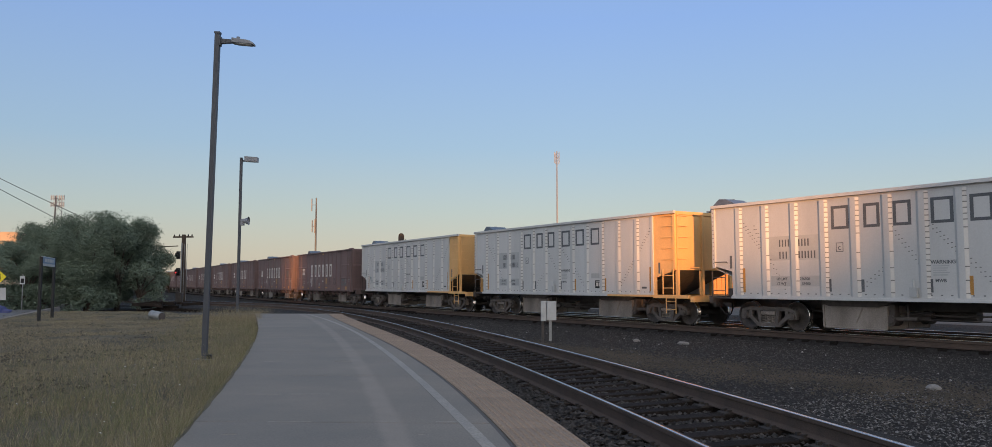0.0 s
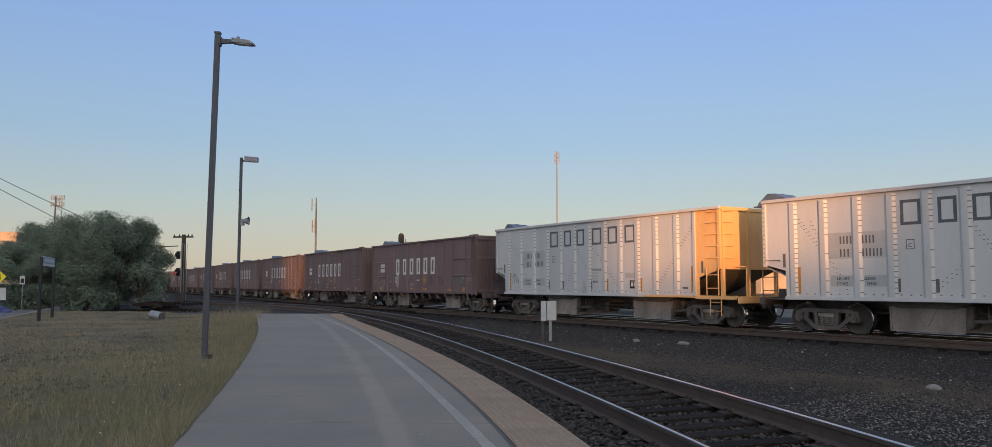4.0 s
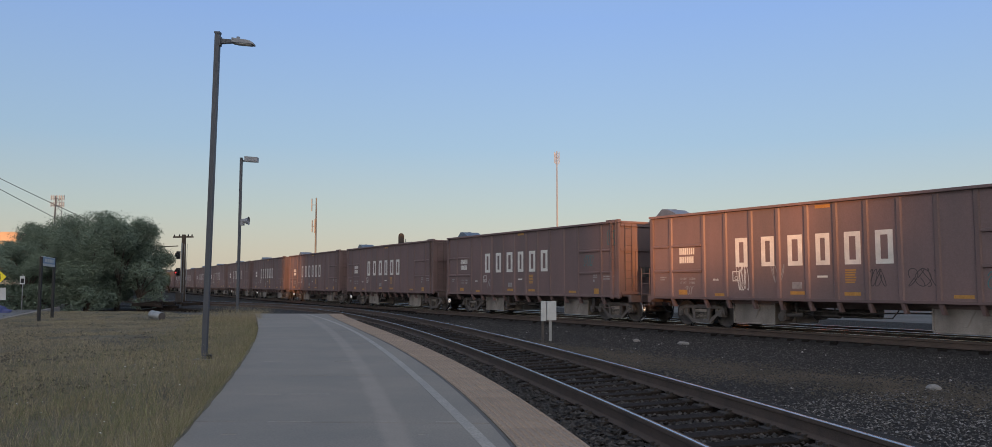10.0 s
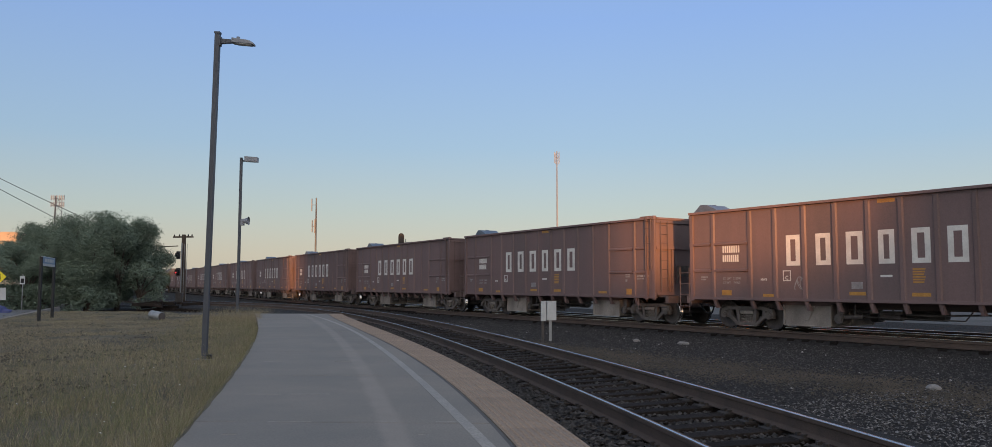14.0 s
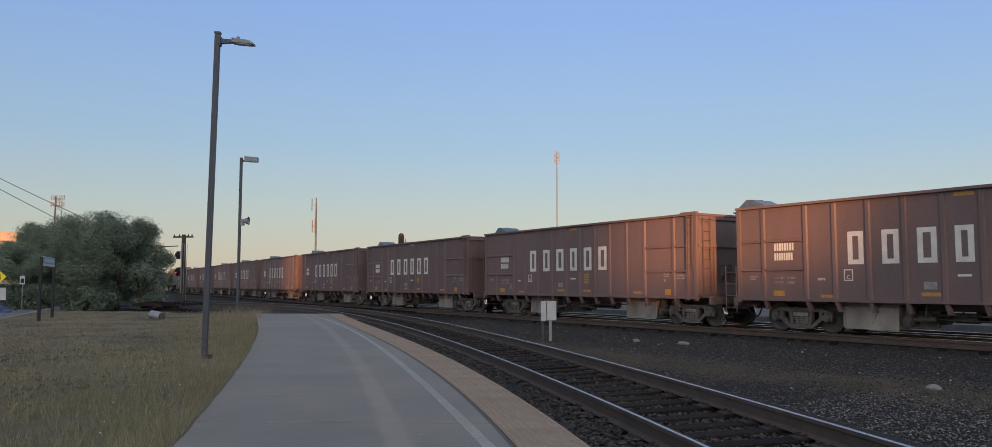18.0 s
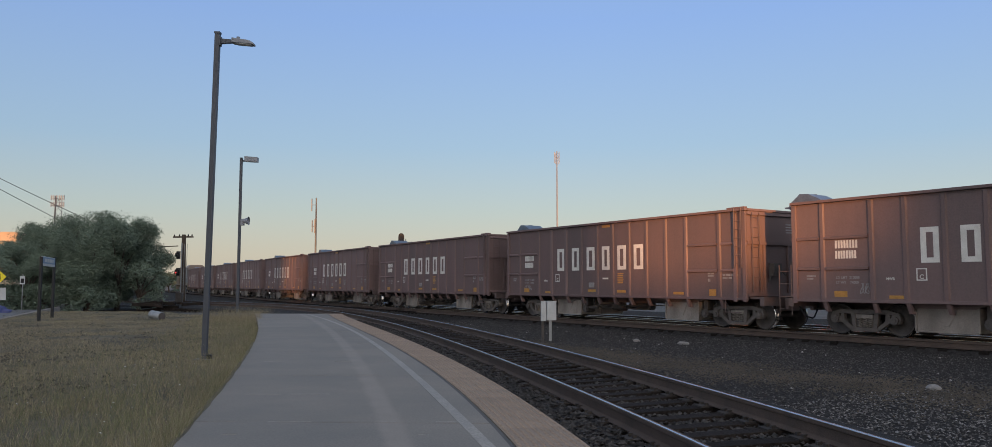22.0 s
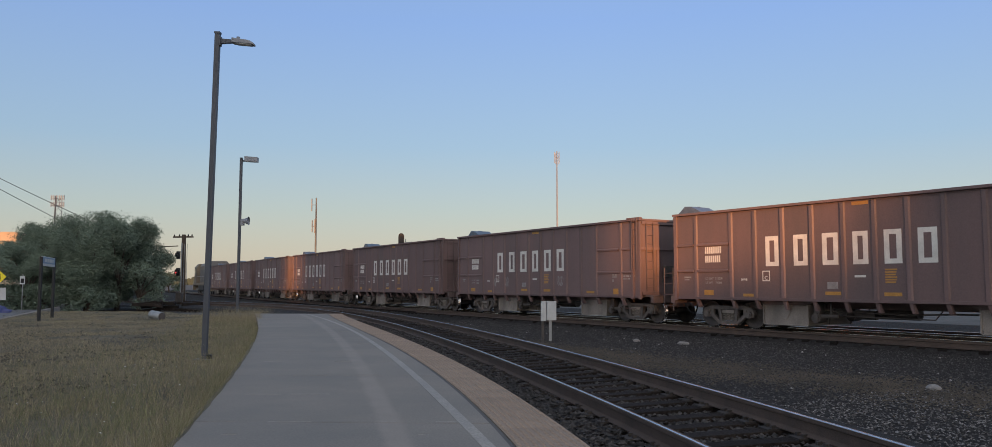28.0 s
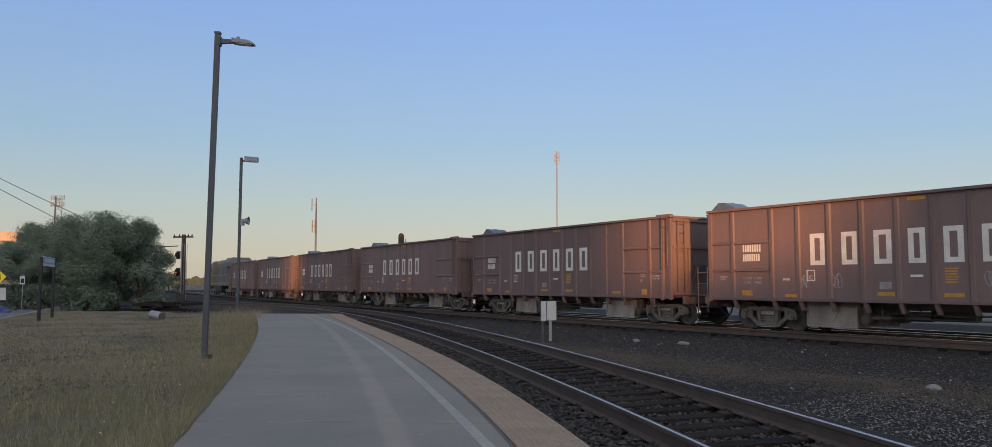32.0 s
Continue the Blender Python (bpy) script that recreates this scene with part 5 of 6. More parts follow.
# ---- along the platform ----
def lamp_pole(x, yv, z, height, width, head_len, arm, lean, label, thick=0.0):
    t = thing("lamp_post", label, "lamp post", "platform lamp posts", at=pose(x, yv, z, 0, lean, 0))
    w = width / 2
    part("pole", Mesh().prism([(-w, -w), (w, -w), (w, w), (-w, w)], -0.1, height, "z"), M_POLE, t, "square bronze-painted steel pole", 0.008)
    part("pole_cap", Mesh().box(-w - 0.006, w + 0.006, -w - 0.006, w + 0.006, height, height + 0.03), M_POLE, t)
    part("base_plate", Mesh().box(-0.14, 0.14, -0.14, 0.14, 0.0, 0.03), M_POLE, t)
    zt, hw, th = height - 0.14, 0.16, 0.05
    if not thick:
        zt, hw, th = height - 0.135, 0.085, 0.03
    part("arm", Mesh().prism([(w, zt - 0.045), (w + arm, zt - 0.025), (w + arm, zt + 0.03), (w, zt + 0.05)], -0.03, 0.03).box(w, w + 0.02, -0.05, 0.05, zt - 0.08, zt + 0.085), M_POLE, t, "bracket arm", 0.006)
    a0, a1 = w + arm - 0.03, w + arm + head_len
    lamp = part("lamp_head", Mesh().prism([(a0, zt - 0.03), (a1, zt - 0.06), (a1, zt - 0.06 + th), (a0 + (a1 - a0) * (0.8 if not thick else 1.0), zt + 0.012 + thick), (a0, zt + 0.055 + thick)], -hw, hw), M_LAMP, t, "flat grey lamp head", 0.01)
    part("lens", Mesh().prism([(a0 + 0.07, zt - 0.036), (a1 - 0.04, zt - 0.058), (a1 - 0.04, zt - 0.067), (a0 + 0.07, zt - 0.045)], -hw * 0.8, hw * 0.8), M_LENS, lamp)
    part("photocell", Mesh().tube((a0 + 0.09, 0, zt + 0.04 + thick), (a0 + 0.09, 0, zt + 0.085 + thick), 0.03, 10), M_LAMP, lamp)
    return t


near_lamp = lamp_pole(-4.86, 13.3, 0.2, 5.56, 0.085, 0.34, 0.25, 0.83, "tall square bronze lamp post standing in grass by the platform")
part("junction_stub", Mesh().box(0.05, 0.12, -0.04, 0.04, 0.0, 0.1), M_BLACK, near_lamp, "dark junction stub at the foot")
far_lamp = lamp_pole(-12.97, 39.87, 0.0, 7.85, 0.125, 0.62, 0.16, 0.1, "square bronze lamp post with loudspeaker beyond the platform end", 0.17)
spk = part("loudspeaker", Mesh().lathe([(0.1, 0.1), (0.12, 0.25), (0.2, 0.42), (0.22, 0.43), (0.1, 0.3)], 14, "x", (0.03, -0.02, 4.65)), M_LAMP, far_lamp, "pale grey loudspeaker horn")
part("speaker_box", Mesh().box(0.07, 0.22, -0.1, 0.1, 4.42, 4.75), M_LAMP, spk)

sign = thing("station_sign", "blue and white name board on two dark posts in the lawn", "sign", at=pose(0, 0, 0))
A, B = Vector((-17.05, 29.67, 0.08)), Vector((-18.1, 32.43, 0.06))
for p, h in ((A, 2.42), (B, 2.5)):
    part("post", Mesh().box(p.x - 0.045, p.x + 0.045, p.y - 0.045, p.y + 0.045, p.z - 0.1, p.z + h), M_BLACK, sign, "dark square post", 0.006)
d = (B - A).normalized()
nrm = Vector((d.y, -d.x, 0))


def board(p0, p1, z0, z1, off, thick):
    m = Mesh()
    q = [p0 + nrm * off, p1 + nrm * off, p1 + nrm * (off + thick), p0 + nrm * (off + thick)]
    return m.add([(c.x, c.y, z0) for c in q] + [(c.x, c.y, z1) for c in q], [(3, 2, 1, 0), (4, 5, 6, 7), (0, 1, 5, 4), (1, 2, 6, 5), (2, 3, 7, 6), (3, 0, 4, 7)])


part("name_board", board(A + d * 0.08, B - d * 0.08, 2.16, 2.52, -0.03, 0.06), M_SIGN_WHITE, sign, "name board")
part("name_panel", board(A + d * 0.1, B - d * 0.1, 2.25, 2.5, 0.03, 0.008), M_SIGN_BLUE, sign, "blue panel")
for k, (a, b) in enumerate(((0.5, 1.0), (1.08, 1.5), (1.58, 2.05), (2.2, 2.45))):
    part("name_bar", board(A + d * a, A + d * b, 2.31, 2.44, 0.038, 0.006), M_SIGN_WHITE, sign, "pale bar of writing")

barrel = thing("barrel", "dented pale metal barrel lying on the lawn", "barrel", at=pose(-13.35, 31.3, lawn_z(-13.35, 31.3) + 0.15, 0, 6, -30))
part("shell", Mesh().lathe([(0.13, -0.31), (0.168, -0.31), (0.174, -0.29), (0.168, -0.27), (0.168, -0.1), (0.175, -0.08), (0.168, -0.06), (0.168, 0.1), (0.175, 0.12), (0.168, 0.14), (0.168, 0.3), (0.16, 0.31), (0.14, 0.22)], 20, "x"), M_GALV, barrel, "pale metal shell", smooth=True)
part("open_end", Mesh().lathe([(0.0, 0.3), (0.14, 0.302), (0.158, 0.318), (0.15, 0.322)], 20, "x"), M_IRON, barrel, "dark open end")

box = thing("relay_box", "pale grey steel equipment box on a post between the tracks", "equipment box", at=pose(1.67, 25.36, -0.34, 0, 0, 4))
part("post", Mesh().box(0.02, 0.1, -0.04, 0.04, 0, 0.72), M_GALV, box, "pale steel post")
part("post", Mesh().box(-0.22, -0.15, 0.02, 0.08, 0, 1.2), M_IRON, box, "dark steel post")
part("cabinet", Mesh().box(-0.06, 0.24, -0.12, 0.06, 0.66, 1.26), M_SIGN_WHITE, box, "grey steel cabinet", 0.012)
part("cabinet", Mesh().box(-0.24, -0.075, -0.1, 0.05, 0.64, 1.26), M_SIGN_WHITE, box, "narrow grey steel cabinet", 0.012)

# utility pole with crossarm, signals and a thin far pole
up = thing("utility_pole", "weathered timber utility pole with crossarm and insulators", "utility pole", at=pose(-24.85, 63.0, -0.2, 0, -0.6, 0))
part("mast", Mesh().tube((0, 0, -0.2), (0, 0, 5.6), 0.2, 12, 0.16), M_TIMBER, up, "timber mast")
part("crossarm", Mesh().box(-0.85, 0.75, -0.06, 0.06, 5.35, 5.47), M_TIMBER, up)
for x in (-0.75, -0.35, 0.35, 0.65):
    part("insulator", Mesh().lathe([(0.02, 5.46), (0.05, 5.5), (0.055, 5.56), (0.03, 5.62)], 10, "z", (x, 0, 0)), M_GLASS, up, "dark insulator")
sg = thing("railway_signal", "dark mast signal with two heads and a red light", "railway signal", at=pose(-24.75, 62.0, -0.2))
part("mast", Mesh().tube((0.1, 0, 0), (0.1, 0, 4.9), 0.05, 10), M_GALV, sg, "grey steel mast")
for z in (3.95, 2.65):
    hd = part("signal_head", Mesh().tube((-0.12, -0.3, z), (-0.12, -0.12, z), 0.19, 20).box(-0.25, 0.01, -0.14, 0.02, z - 0.34, z + 0.27), M_BLACK, sg, "black signal head")
    part("light_hood", Mesh().tube((-0.12, -0.5, z - 0.1), (-0.12, -0.3, z - 0.1), 0.12, 12), M_BLACK, hd)
    part("light", Mesh().tube((-0.12, -0.515, z - 0.1), (-0.12, -0.5, z - 0.1), 0.065, 12), M_RED_LIGHT if z < 3 else M_GLASS, hd, "signal light")
part("ladder", Mesh().tube((0.28, 0.05, 0), (0.28, 0.05, 4.8), 0.02).tube((0.5, 0.05, 0), (0.5, 0.05, 4.8), 0.02), M_GALV, sg)
part("signal_case", Mesh().box(-0.22, 0.22, -0.2, 0.25, 0.0, 1.0), M_IRON, sg, "dark case at the foot", 0.02)
fp = thing("far_utility_pole", "thin leaning timber pole with small crossarms", "utility pole", at=pose(-36.2, 86.0, -0.3, 0, -3, 0))
part("mast", Mesh().tube((0, 0, 0), (0, 0, 5.9), 0.12, 10, 0.09), M_TIMBER, fp, "timber mast")
for z in (5.75, 4.95):
    part("crossarm", Mesh().box(-0.15, 1.9 if z > 5 else 0.9, -0.05, 0.05, z, z + 0.1), M_TIMBER, fp)

pile = thing("scrap_pile", "dark heap of old ties and scrap at the lawn's end", "scrap heap", at=pose(-21.4, 51.0, -0.35))
r = random.Random(11)
for k in range(16):
    m = pose(r.uniform(-1.2, 1.6), r.uniform(-0.8, 0.8), 0.1 + r.uniform(0, 0.5), r.uniform(-8, 8), r.uniform(-8, 8), r.uniform(-20, 20))
    part("old_tie", Mesh().box(-0.7, 0.7, -0.11, 0.11, -0.09, 0.09), M_TIE, pile, at=m)

# the far signal whose back shows above the train
bs = thing("back_signal", "grey signal head seen from behind on a tall mast", "railway signal", at=pose(-10.8, 90.0, -0.3))
part("mast", Mesh().tube((0.25, 0, 0), (0.25, 0, 6.3), 0.06, 8), M_GALV, bs, "pale steel mast")
part("back_plate", Mesh().prism([(-0.33, 5.9), (0.33, 5.9), (0.33, 7.2), (0.26, 7.42), (0.1, 7.53), (-0.1, 7.53), (-0.26, 7.42), (-0.33, 7.2)], -0.04, 0.04), M_BLACK, bs, "rounded grey back plate")
part("gallery", Mesh().path([(0.25, 0, 6.5), (1.6, 0, 6.5), (1.6, 0, 5.6)], 0.03).path([(1.2, 0, 6.6), (1.2, 0, 5.6)], 0.03).path([(0.5, 0, 6.9), (0.5, 0, 5.6)], 0.05), M_GALV, bs, "railing")


def mast(x, yv, h, w, name, label, ant, steel=M_LAMP):
    t = thing(name, label, "antenna mast", at=pose(x, yv, -0.37))
    part("shaft", Mesh().tube((0, 0, 0), (0, 0, h), w, 10, w * 0.6), steel, t, "tapered steel shaft")
    for dx, z0, z1 in ant:
        part("antenna", Mesh().box(dx - 0.09, dx + 0.09, -0.2, 0.1, z0, z1).tube((dx, 0, (z0 + z1) / 2), (0, 0, (z0 + z1) / 2), 0.05, 6), M_BOLT, t, "grey panel antenna")
    return t


mast(23.3, 300.0, 52.5, 0.36, "antenna_mast", "slender steel antenna mast far behind the train", ((-0.9, 48, 52.3), (0.9, 48, 52.3), (-0.45, 47.6, 51.8), (0.5, 47.4, 52)))
mast(-41.1, 180.0, 21.5, 0.25, "antenna_mast", "dark antenna mast with side antennas far behind the train", ((-1.0, 18.4, 21.3), (-0.85, 13.6, 16.3), (-0.25, 13.4, 16.6)), M_POLE)

lat = thing("lattice_tower", "grey lattice cell tower with antenna platforms behind the trees", "cell tower", at=pose(-111.4, 200.0, -0.37))
m = Mesh()
for k in range(3):
    a = k * 2.094 + 0.4
    m.tube((1.6 * math.cos(a), 1.6 * math.sin(a), 0), (0.9 * math.cos(a), 0.9 * math.sin(a), 24), 0.09, 6)
    for j in range(12):
        b = a + 2.094
        r0, r1 = 1.6 - 0.7 * j / 12, 1.6 - 0.7 * (j + 1) / 12
        m.tube((r0 * math.cos(a), r0 * math.sin(a), j * 2), (r1 * math.cos(b), r1 * math.sin(b), j * 2 + 2), 0.05, 4)
part("lattice", m, M_POLE, lat, "lattice legs and braces")
for z in (21.7, 23.4):
    part("antenna_platform", Mesh().box(-1.6, 1.6, -0.08, 0.08, z - 0.06, z + 0.06).box(-0.08, 0.08, -1.6, 1.6, z - 0.06, z + 0.06).path([(-1.6, 0, z + 0.7), (1.6, 0, z + 0.7)], 0.05, 4), M_POLE, lat)
    for dx in (-1.6, -1.0, -0.3, 0.45, 1.0, 1.6):
        part("antenna", Mesh().box(dx - 0.1, dx + 0.1, -0.2, 0.0, z - 0.3, z + 0.9), M_LAMP, lat, "grey panel antenna")



# ---- trees ----
def tree(x, yv, z, height, spread, seed, label, leaves=5200, leaf=0.17):
    r = random.Random(seed)
    t = thing("tree", label, "tree", "trees beyond the lawn", at=pose(x, yv, z, 0, 0, r.uniform(0, 360)))
    tm, blobs = Mesh(), []
    fork = height * 0.28
    tm.tube((0, 0, -0.2), (0.1, 0.05, fork), 0.17, 9, 0.12)
    for k in range(8):
        a = k * 0.9 + r.uniform(-0.3, 0.3)
        rr, hz = spread * r.uniform(0.35, 0.8), height * r.uniform(0.4, 0.85)
        mid = Vector((rr * 0.45 * math.cos(a), rr * 0.45 * math.sin(a), fork + (hz - fork) * 0.55))
        end = Vector((rr * math.cos(a), rr * math.sin(a), hz))
        tm.tube((0.1, 0.05, fork * r.uniform(0.7, 1)), mid, 0.08, 6, 0.05).tube(mid, end, 0.05, 6, 0.02)
        for j in range(3):
            e2 = end + Vector((r.uniform(-1, 1), r.uniform(-1, 1), r.uniform(-0.4, 0.8))) * spread * 0.3
            tm.tube(mid.lerp(end, 0.6), e2, 0.025, 4, 0.01)
            blobs.append((e2, spread * r.uniform(0.17, 0.36)))
        blobs.append((end, spread * r.uniform(0.25, 0.42)))
    blobs.append((Vector((0, 0, height * 0.85)), spread * 0.42))
    for k in range(7):  # low skirt of leaves
        a = r.uniform(0, 6.28)
        blobs.append((Vector((spread * 0.75 * math.cos(a), spread * 0.75 * math.sin(a), height * r.uniform(0.12, 0.35))), spread * r.uniform(0.2, 0.36)))
    part("trunk", tm, M_BARK, t, "brown trunk and limbs")
    v, f = [], []
    for _ in range(leaves):
        c, rad = blobs[r.randrange(len(blobs))]
        q = Vector((r.gauss(0, 1), r.gauss(0, 1), r.gauss(0, 1))).normalized()
        p = c + q * rad * r.uniform(0.25, 1.0) ** 0.6 * (1 + 0.45 * noise.noise(c + q * 2.2)) + Vector((r.gauss(0, 0.04), r.gauss(0, 0.04), r.gauss(0, 0.03))) * spread
        if p.z < 0.1 or p.z > height:
            continue
        a = Vector((r.gauss(0, 1), r.gauss(0, 1), r.gauss(0, 0.6))).normalized()
        b = a.orthogonal().normalized()
        s = leaf * r.uniform(0.5, 1.15)
        k = len(v)
        v += [p - a * s, p - b * s * 0.45, p + a * s, p + b * s * 0.45]
        f.append((k, k + 1, k + 2, k + 3))
    me = bpy.data.meshes.new("crown")
    me.from_pydata([tuple(q) for q in v], [], f)
    me.materials.append(M_LEAF)
    part("crown", me, M_LEAF, t, "dense dark green leaves with gaps")
    return t


for k, (x, yv, h, sp) in enumerate(((-30.8, 55, 6.1, 2.5), (-29.1, 54, 6.7, 2.8), (-27.7, 58, 6.5, 2.6), (-26.0, 54.5, 6.9, 2.5), (-25.6, 57, 6.9, 2.1), (-32.4, 60, 5.9, 2.2), (-26.6, 51.5, 5.0, 2.2), (-30.2, 51.0, 4.6, 2.2))):
    tree(x, yv, -0.35, h, sp, 40 + k, "broad dark green leafy tree beyond the lawn", 42000, 0.066)
bush_spots = ((-31.4, 52, 1.9, 1.3), (-24.0, 53.5, 3.6, 1.7), (-26.0, 50.5, 1.7, 1.3), (-31.3, 50.5, 1.8, 1.4), (-28.6, 50.0, 1.9, 1.4))
for k, (x, yv, h, sp) in enumerate(bush_spots):
    b = tree(x, yv, -0.35, h, sp, 70 + k, "low dark green bush at the foot of trees", 4000, 0.1)
    b.name = "bush"
    tagged(b, category="bush", group="bushes under the trees")

# ---- street at the left ----
whole("street", Mesh().add([(-19.2, 30.0, -0.02), (-26.5, 48.0, -0.1), (-36, 62, -0.2), (-80, 62, -0.2), (-80, 28, -0.02), (-34, 29.0, -0.02)], [(0, 1, 2, 3, 4, 5)]), mat("street_asphalt", (0.16, 0.16, 0.165), (0.11, 0.11, 0.115), 0.9, 0.0, 0.6, 30, 0.4, 0.01), "grey asphalt street end by the lawn", "street", kind="structure")
whole("kerb", Mesh().prism([(-18.75, 29.7), (-18.95, 29.7), (-26.2, 47.4), (-26.0, 47.4)], -0.2, 0.12, "z"), M_CONCRETE, "pale concrete kerb between lawn and street", "kerb", kind="structure", bevel=0.015)
for x, yv, h, sp in ((-30.0, 47.5, 1.3, 1.3), (-32.2, 47.8, 1.3, 1.3)):
    b = tree(x, yv, -0.25, h, sp, int(-x * 10), "low dark hedge beside the street", 1500, 0.1)
    b.name = "hedge"
    tagged(b, category="hedge", group="hedge by the street")
cr = thing("crossing_sign", "yellow diamond crossing sign with white plate on a leaning pole", "road sign", at=pose(-28.1, 45.0, -0.25, 0, -3, 12))
part("pole", Mesh().tube((0, 0, 0), (0, 0, 2.3), 0.035, 8), M_GALV, cr, "grey sign pole")
part("diamond_plate", Mesh().prism([(0, 1.72), (0.4, 2.12), (0, 2.52), (-0.4, 2.12)], -0.06, -0.04), M_SIGN_YELLOW, cr, "yellow diamond plate")
part("diamond_bar", Mesh().box(-0.1, 0.1, -0.068, -0.06, 1.97, 2.3), M_BLACK, cr, "plain black bar")
part("white_plate", Mesh().box(-0.1, 0.36, -0.06, -0.045, 0.8, 1.5), M_SIGN_WHITE, cr, "white rectangular plate")
part("arrow_plate", Mesh().prism([(-0.35, 1.5), (-0.05, 1.9), (-0.5, 1.95)], -0.06, -0.045), M_SIGN_YELLOW, cr)
ns = thing("small_sign", "small white road sign on a thin pole", "road sign", at=pose(-28.65, 48.0, -0.15))
part("pole", Mesh().tube((0, 0, 0), (0, 0, 2.2), 0.03, 8), M_GALV, ns, "thin pole")
part("plate", Mesh().box(-0.15, 0.15, -0.05, -0.035, 1.6, 2.1), M_SIGN_WHITE, ns, "white plate")
part("bar", Mesh().box(-0.1, 0.1, -0.058, -0.05, 1.68, 1.95), M_BLACK, ns, "dark bar")
bl = thing("brick_building", "red brick building with tan base at the street", "building", at=pose(-72.5, 108.0, -0.4, 0, 0, 8))
part("wall", Mesh().box(-6, 6.5, 0, 12, 0, 7.2), M_BRICK, bl, "red brick wall")
part("base_wall", Mesh().box(-6.02, 6.52, -0.03, 11.9, 0, 3.2), M_STUCCO, bl, "tan ground storey wall")
part("parapet", Mesh().box(-6.1, 6.6, -0.1, 12, 7.2, 9.0), M_STUCCO, bl, "tan parapet")
for k in range(4):
    part("window", Mesh().box(-5 + k * 2.9, -3.4 + k * 2.9, -0.06, 0.02, 4.2, 6.2), M_GLASS, bl)
tarp = thing("tarp_bundle", "blue tarpaulin bundle lying on the street edge", "tarpaulin", at=pose(-27.3, 43.0, -0.1))
bm = bmesh.new()
bmesh.ops.create_icosphere(bm, subdivisions=3, radius=1)
for q in bm.verts:
    k = 1 + 0.35 * noise.noise(q.co * 2.1)
    q.co = Vector((q.co.x * 0.95 * k, q.co.y * 0.5 * k, max(-0.02, q.co.z * 0.42 * k)))
me = bpy.data.meshes.new("cover")
bm.to_mesh(me)
bm.free()
me.materials.append(mat("blue_tarpaulin", (0.06, 0.07, 0.2), (0.04, 0.045, 0.12), 0.5, 0.0, 3, 20, 0.3, 0.02))
part("cover", me, None, tarp, "crumpled blue sheet")
wires = thing("overhead_wires", "two sagging black overhead wires", "wires")
for (x0, z0), (x1, z1) in (((-47.0, 14.2), (-31.0, 6.3)), ((-47.0, 13.85), (-33.0, 6.2))):
    pts = [(x0 + (x1 - x0) * k / 14, 60 + 0 * k / 14, z0 + (z1 - z0) * k / 14 - 0.2 * math.sin(math.pi * k / 14)) for k in range(15)]
    part("wire", Mesh().path(pts, 0.024, 5), M_BLACK, wires)

# ---- beyond the train ----
def container(x, yv, length, height, material, yaw, label, name="freight_container"):
    t = thing(name, label, "container", "containers behind the yard", at=pose(x, yv, -0.37, 0, 0, yaw))
    m = Mesh().box(-length / 2, length / 2, 0, 2.4, 0.1, height)
    part("body", m, material, t)
    rb = Mesh().prism([(-0.07, 0), (-0.03, -0.05), (0.03, -0.05), (0.07, 0)], 0.2, height - 0.15, "z").data("corrugation", material)
    k = -length / 2 + 0.3
    while k < length / 2 - 0.2:
        part("corrugation", rb, None, t, at=Matrix.Translation((k, 0, 0)))
        k += 0.42
    part("top_rail", Mesh().box(-length / 2, length / 2, -0.06, 0.0, height - 0.14, height).box(-length / 2, length / 2, -0.06, 0, 0.1, 0.24), material, t)


container(19.6, 66.0, 2.9, 2.9, M_ORANGE, -8, "sunlit orange corrugated container beyond the yard")
container(29.3, 66.0, 5.6, 2.6, M_RED, -8, "sunlit red corrugated container beyond the yard")
container(37.5, 70.0, 4.5, 2.6, M_ORANGE, -6, "sunlit orange corrugated container beyond the yard")
container(43.0, 72.0, 7.0, 2.6, M_CREAM, -6, "sunlit cream corrugated container beyond the yard")
for k, (x, yv, h, sp) in enumerate(((41, 80, 5.5, 2.6), (47, 84, 6, 3.0))):
    tree(x, yv, -0.37, h, sp, 90 + k, "sunlit leafy tree beyond the yard", 3000, 0.2)
wh = thing("warehouse", "long tan warehouse far beyond the yard", "building", at=pose(70, 150.0, -0.4, 0, 0, -12))
part("wall", Mesh().box(-35, 45, 0, 20, 0, 5.0), M_STUCCO, wh, "tan wall")
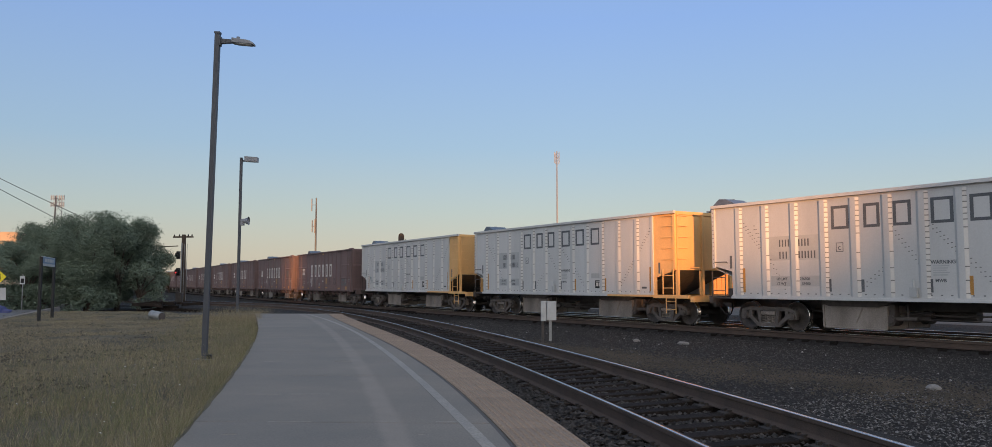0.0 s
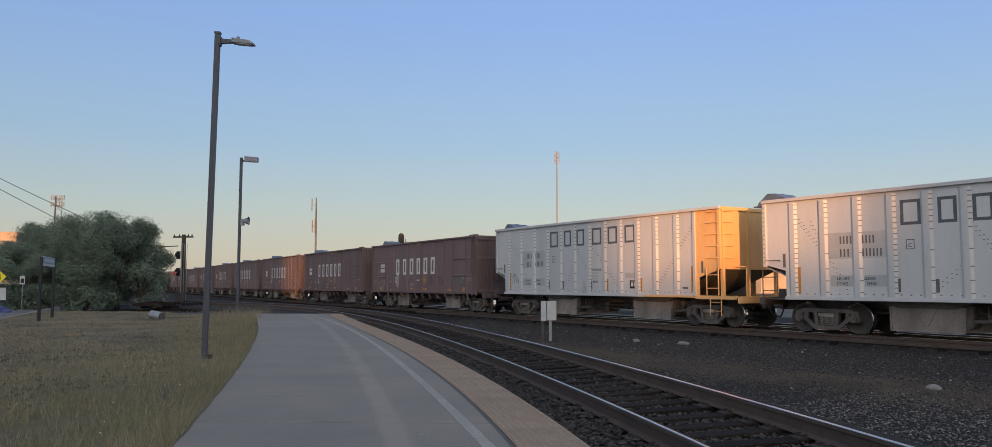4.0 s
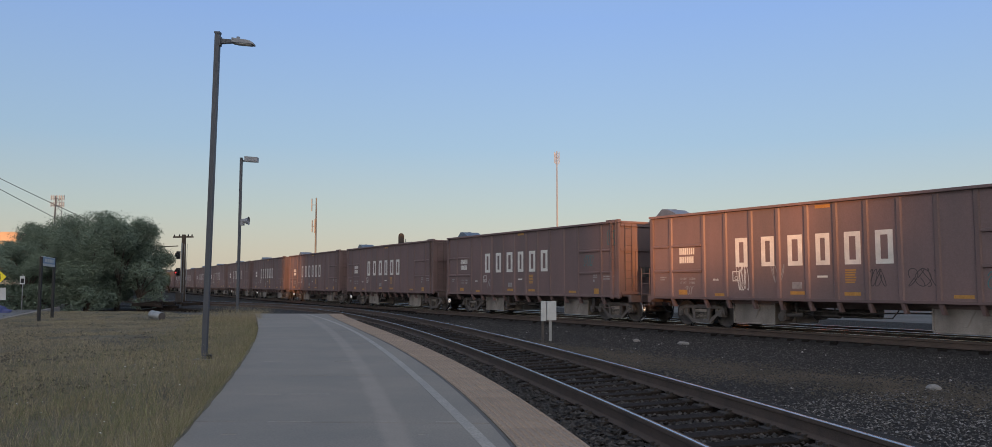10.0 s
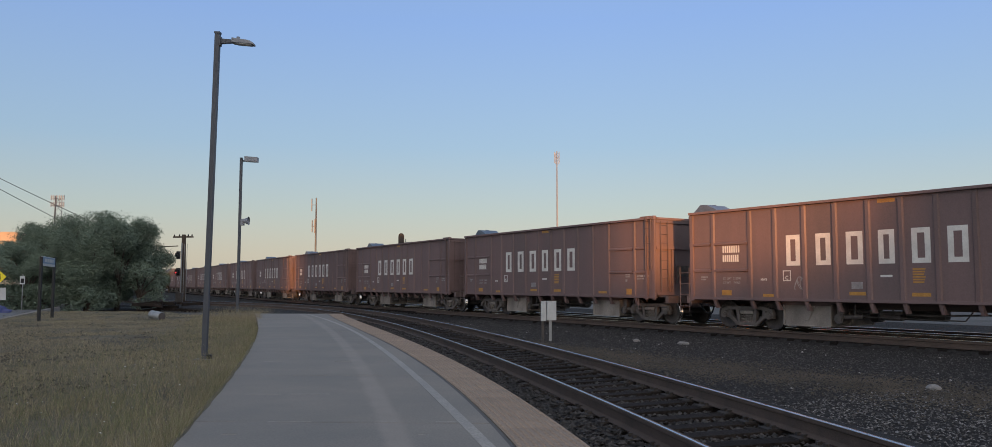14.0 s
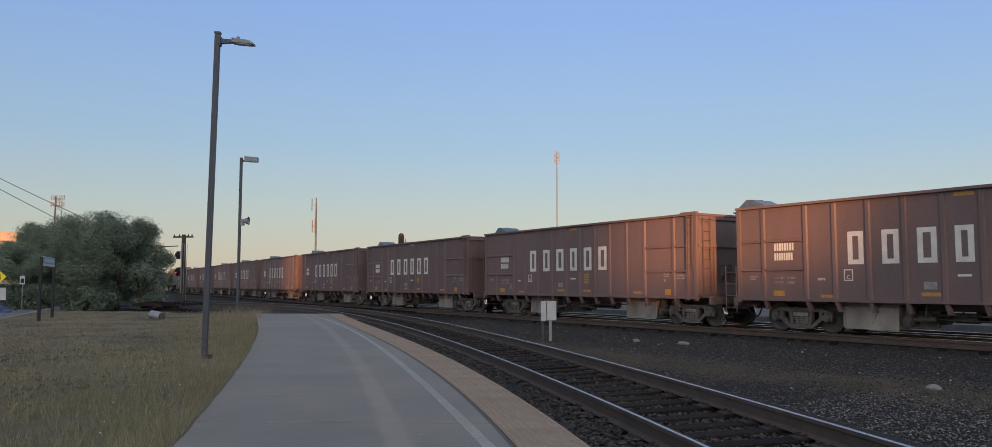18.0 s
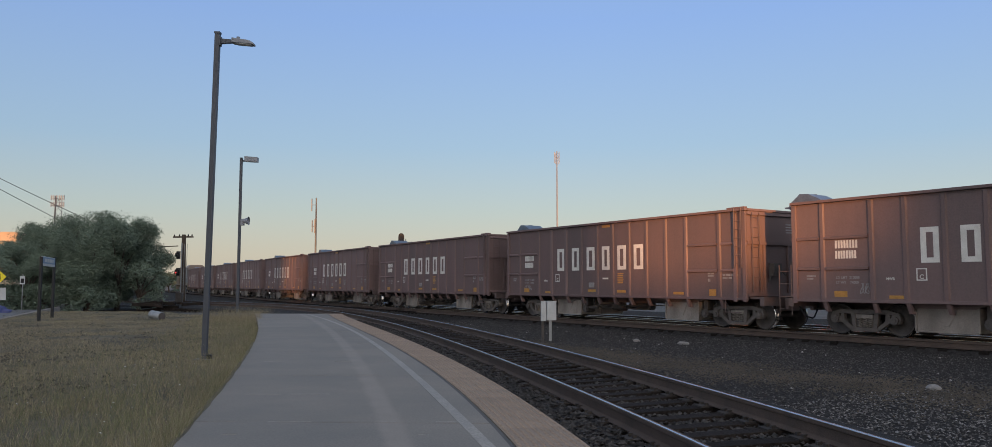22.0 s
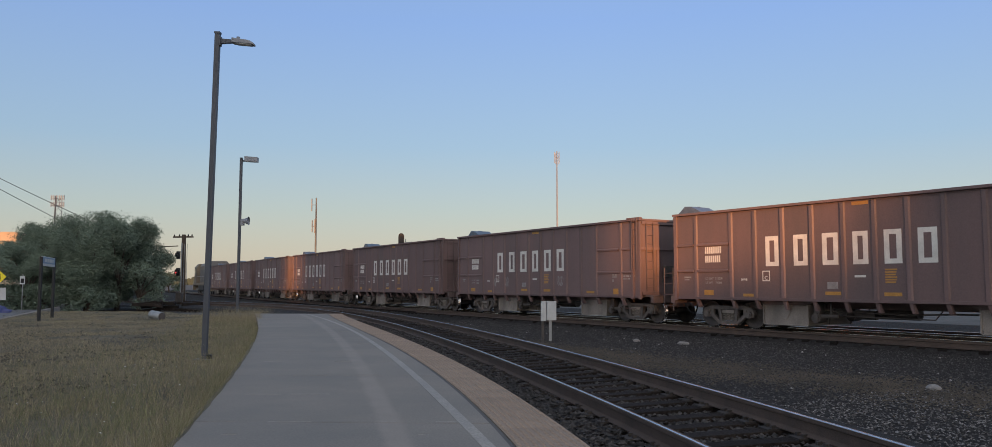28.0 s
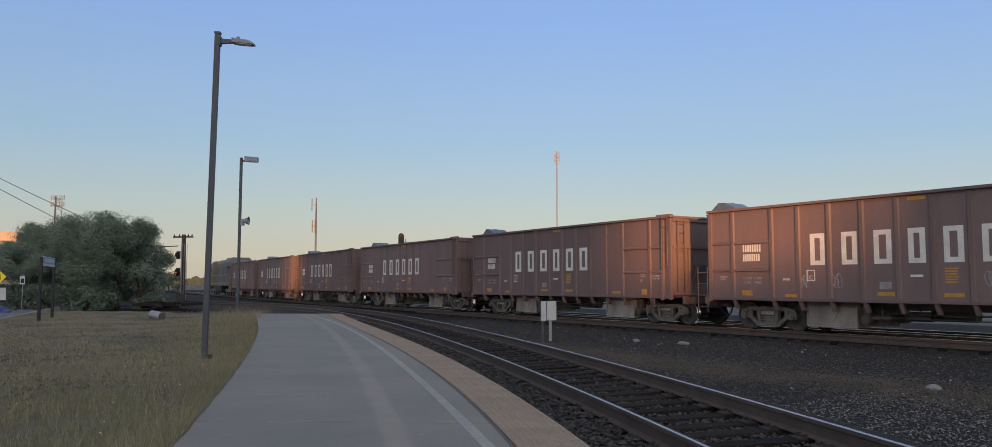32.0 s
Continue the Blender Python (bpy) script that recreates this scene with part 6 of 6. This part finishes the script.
part("roof", Mesh().prism([(-0.5, 5.0), (20.5, 5.0), (10, 6.2)], -35.5, 45.5, "x"), M_DULL, wh, "low grey roof")
for k in range(8):
    part("door", Mesh().box(-32 + k * 9, -28 + k * 9, -0.06, 0.02, 0.2, 3.6), M_DULL, wh)
far = Mesh()
r = random.Random(21)
for k in range(150):
    a = radians(-34 + 68 * k / 149)
    x, yv = 1500 * math.sin(a), 1500 * math.cos(a)
    h = 10 + 9 * noise.noise((k * 0.11, 3, 0)) + 5 * r.random()
    far.add([(x - 12, yv, -2), (x + 12, yv, -2), (x + 9, yv, h * 0.7), (x + 2, yv, h), (x - 7, yv, h * 0.8)], [(0, 1, 2, 3, 4)])
whole("backdrop", far, M_HILL, "hazy far line of woodland on the horizon", "treeline", kind="structure")
for k, (x, yv, h, sp) in enumerate(((-75, 160, 5, 3.0), (-82, 170, 6, 3.4), (-68, 165, 4.5, 2.6))):
    tree(x, yv, -0.37, h, sp, 110 + k, "pale green leafy tree far down the line", 2000, 0.3)

# ---- unseen row of blocks added to shade the tracks, lower where sun patches fall ----
row = thing("station_row", "unseen row of plain blocks added to shade the tracks", "building")
for x0, x1, h in ((-80, -68, 18.5), (-68, -54, 15.5), (-54, -8.8, 19.0), (-8.8, -6.6, 10.6), (-6.6, 12.7, 18.5), (12.7, 13.2, 9.7), (13.2, 15.4, 9.25), (15.4, 16.0, 9.8), (16.0, 17.5, 9.3), (17.5, 18.3, 10.2), (18.3, 18.5, 12.0), (18.5, 27, 14.0)):
    part("block", Mesh().box(x0, x1, -128, -120, -0.4, h), M_DULL, row, "unseen block, height set for shade")


# ---- what moves ----
def motions():
    for car, start in TRAIN:
        walk(car, [(t, car_pose(along(start, t))) for t in [k * 1.0 for k in range(33)]])
        for wheels in [o for o in car.children_recursive if o.name.startswith("wheelset")]:
            if car.name.startswith("locomotive") or start < car_start(8):
                continue
            base = wheels.matrix_basis.translation.copy()
            turn = SPEED / 0.457
            walk(wheels, [(t, Matrix.Translation(base) @ Matrix.Rotation(turn * t, 4, "Y")) for t in [min(32.0, k * 4 / 30) for k in range(241)]])


motions()
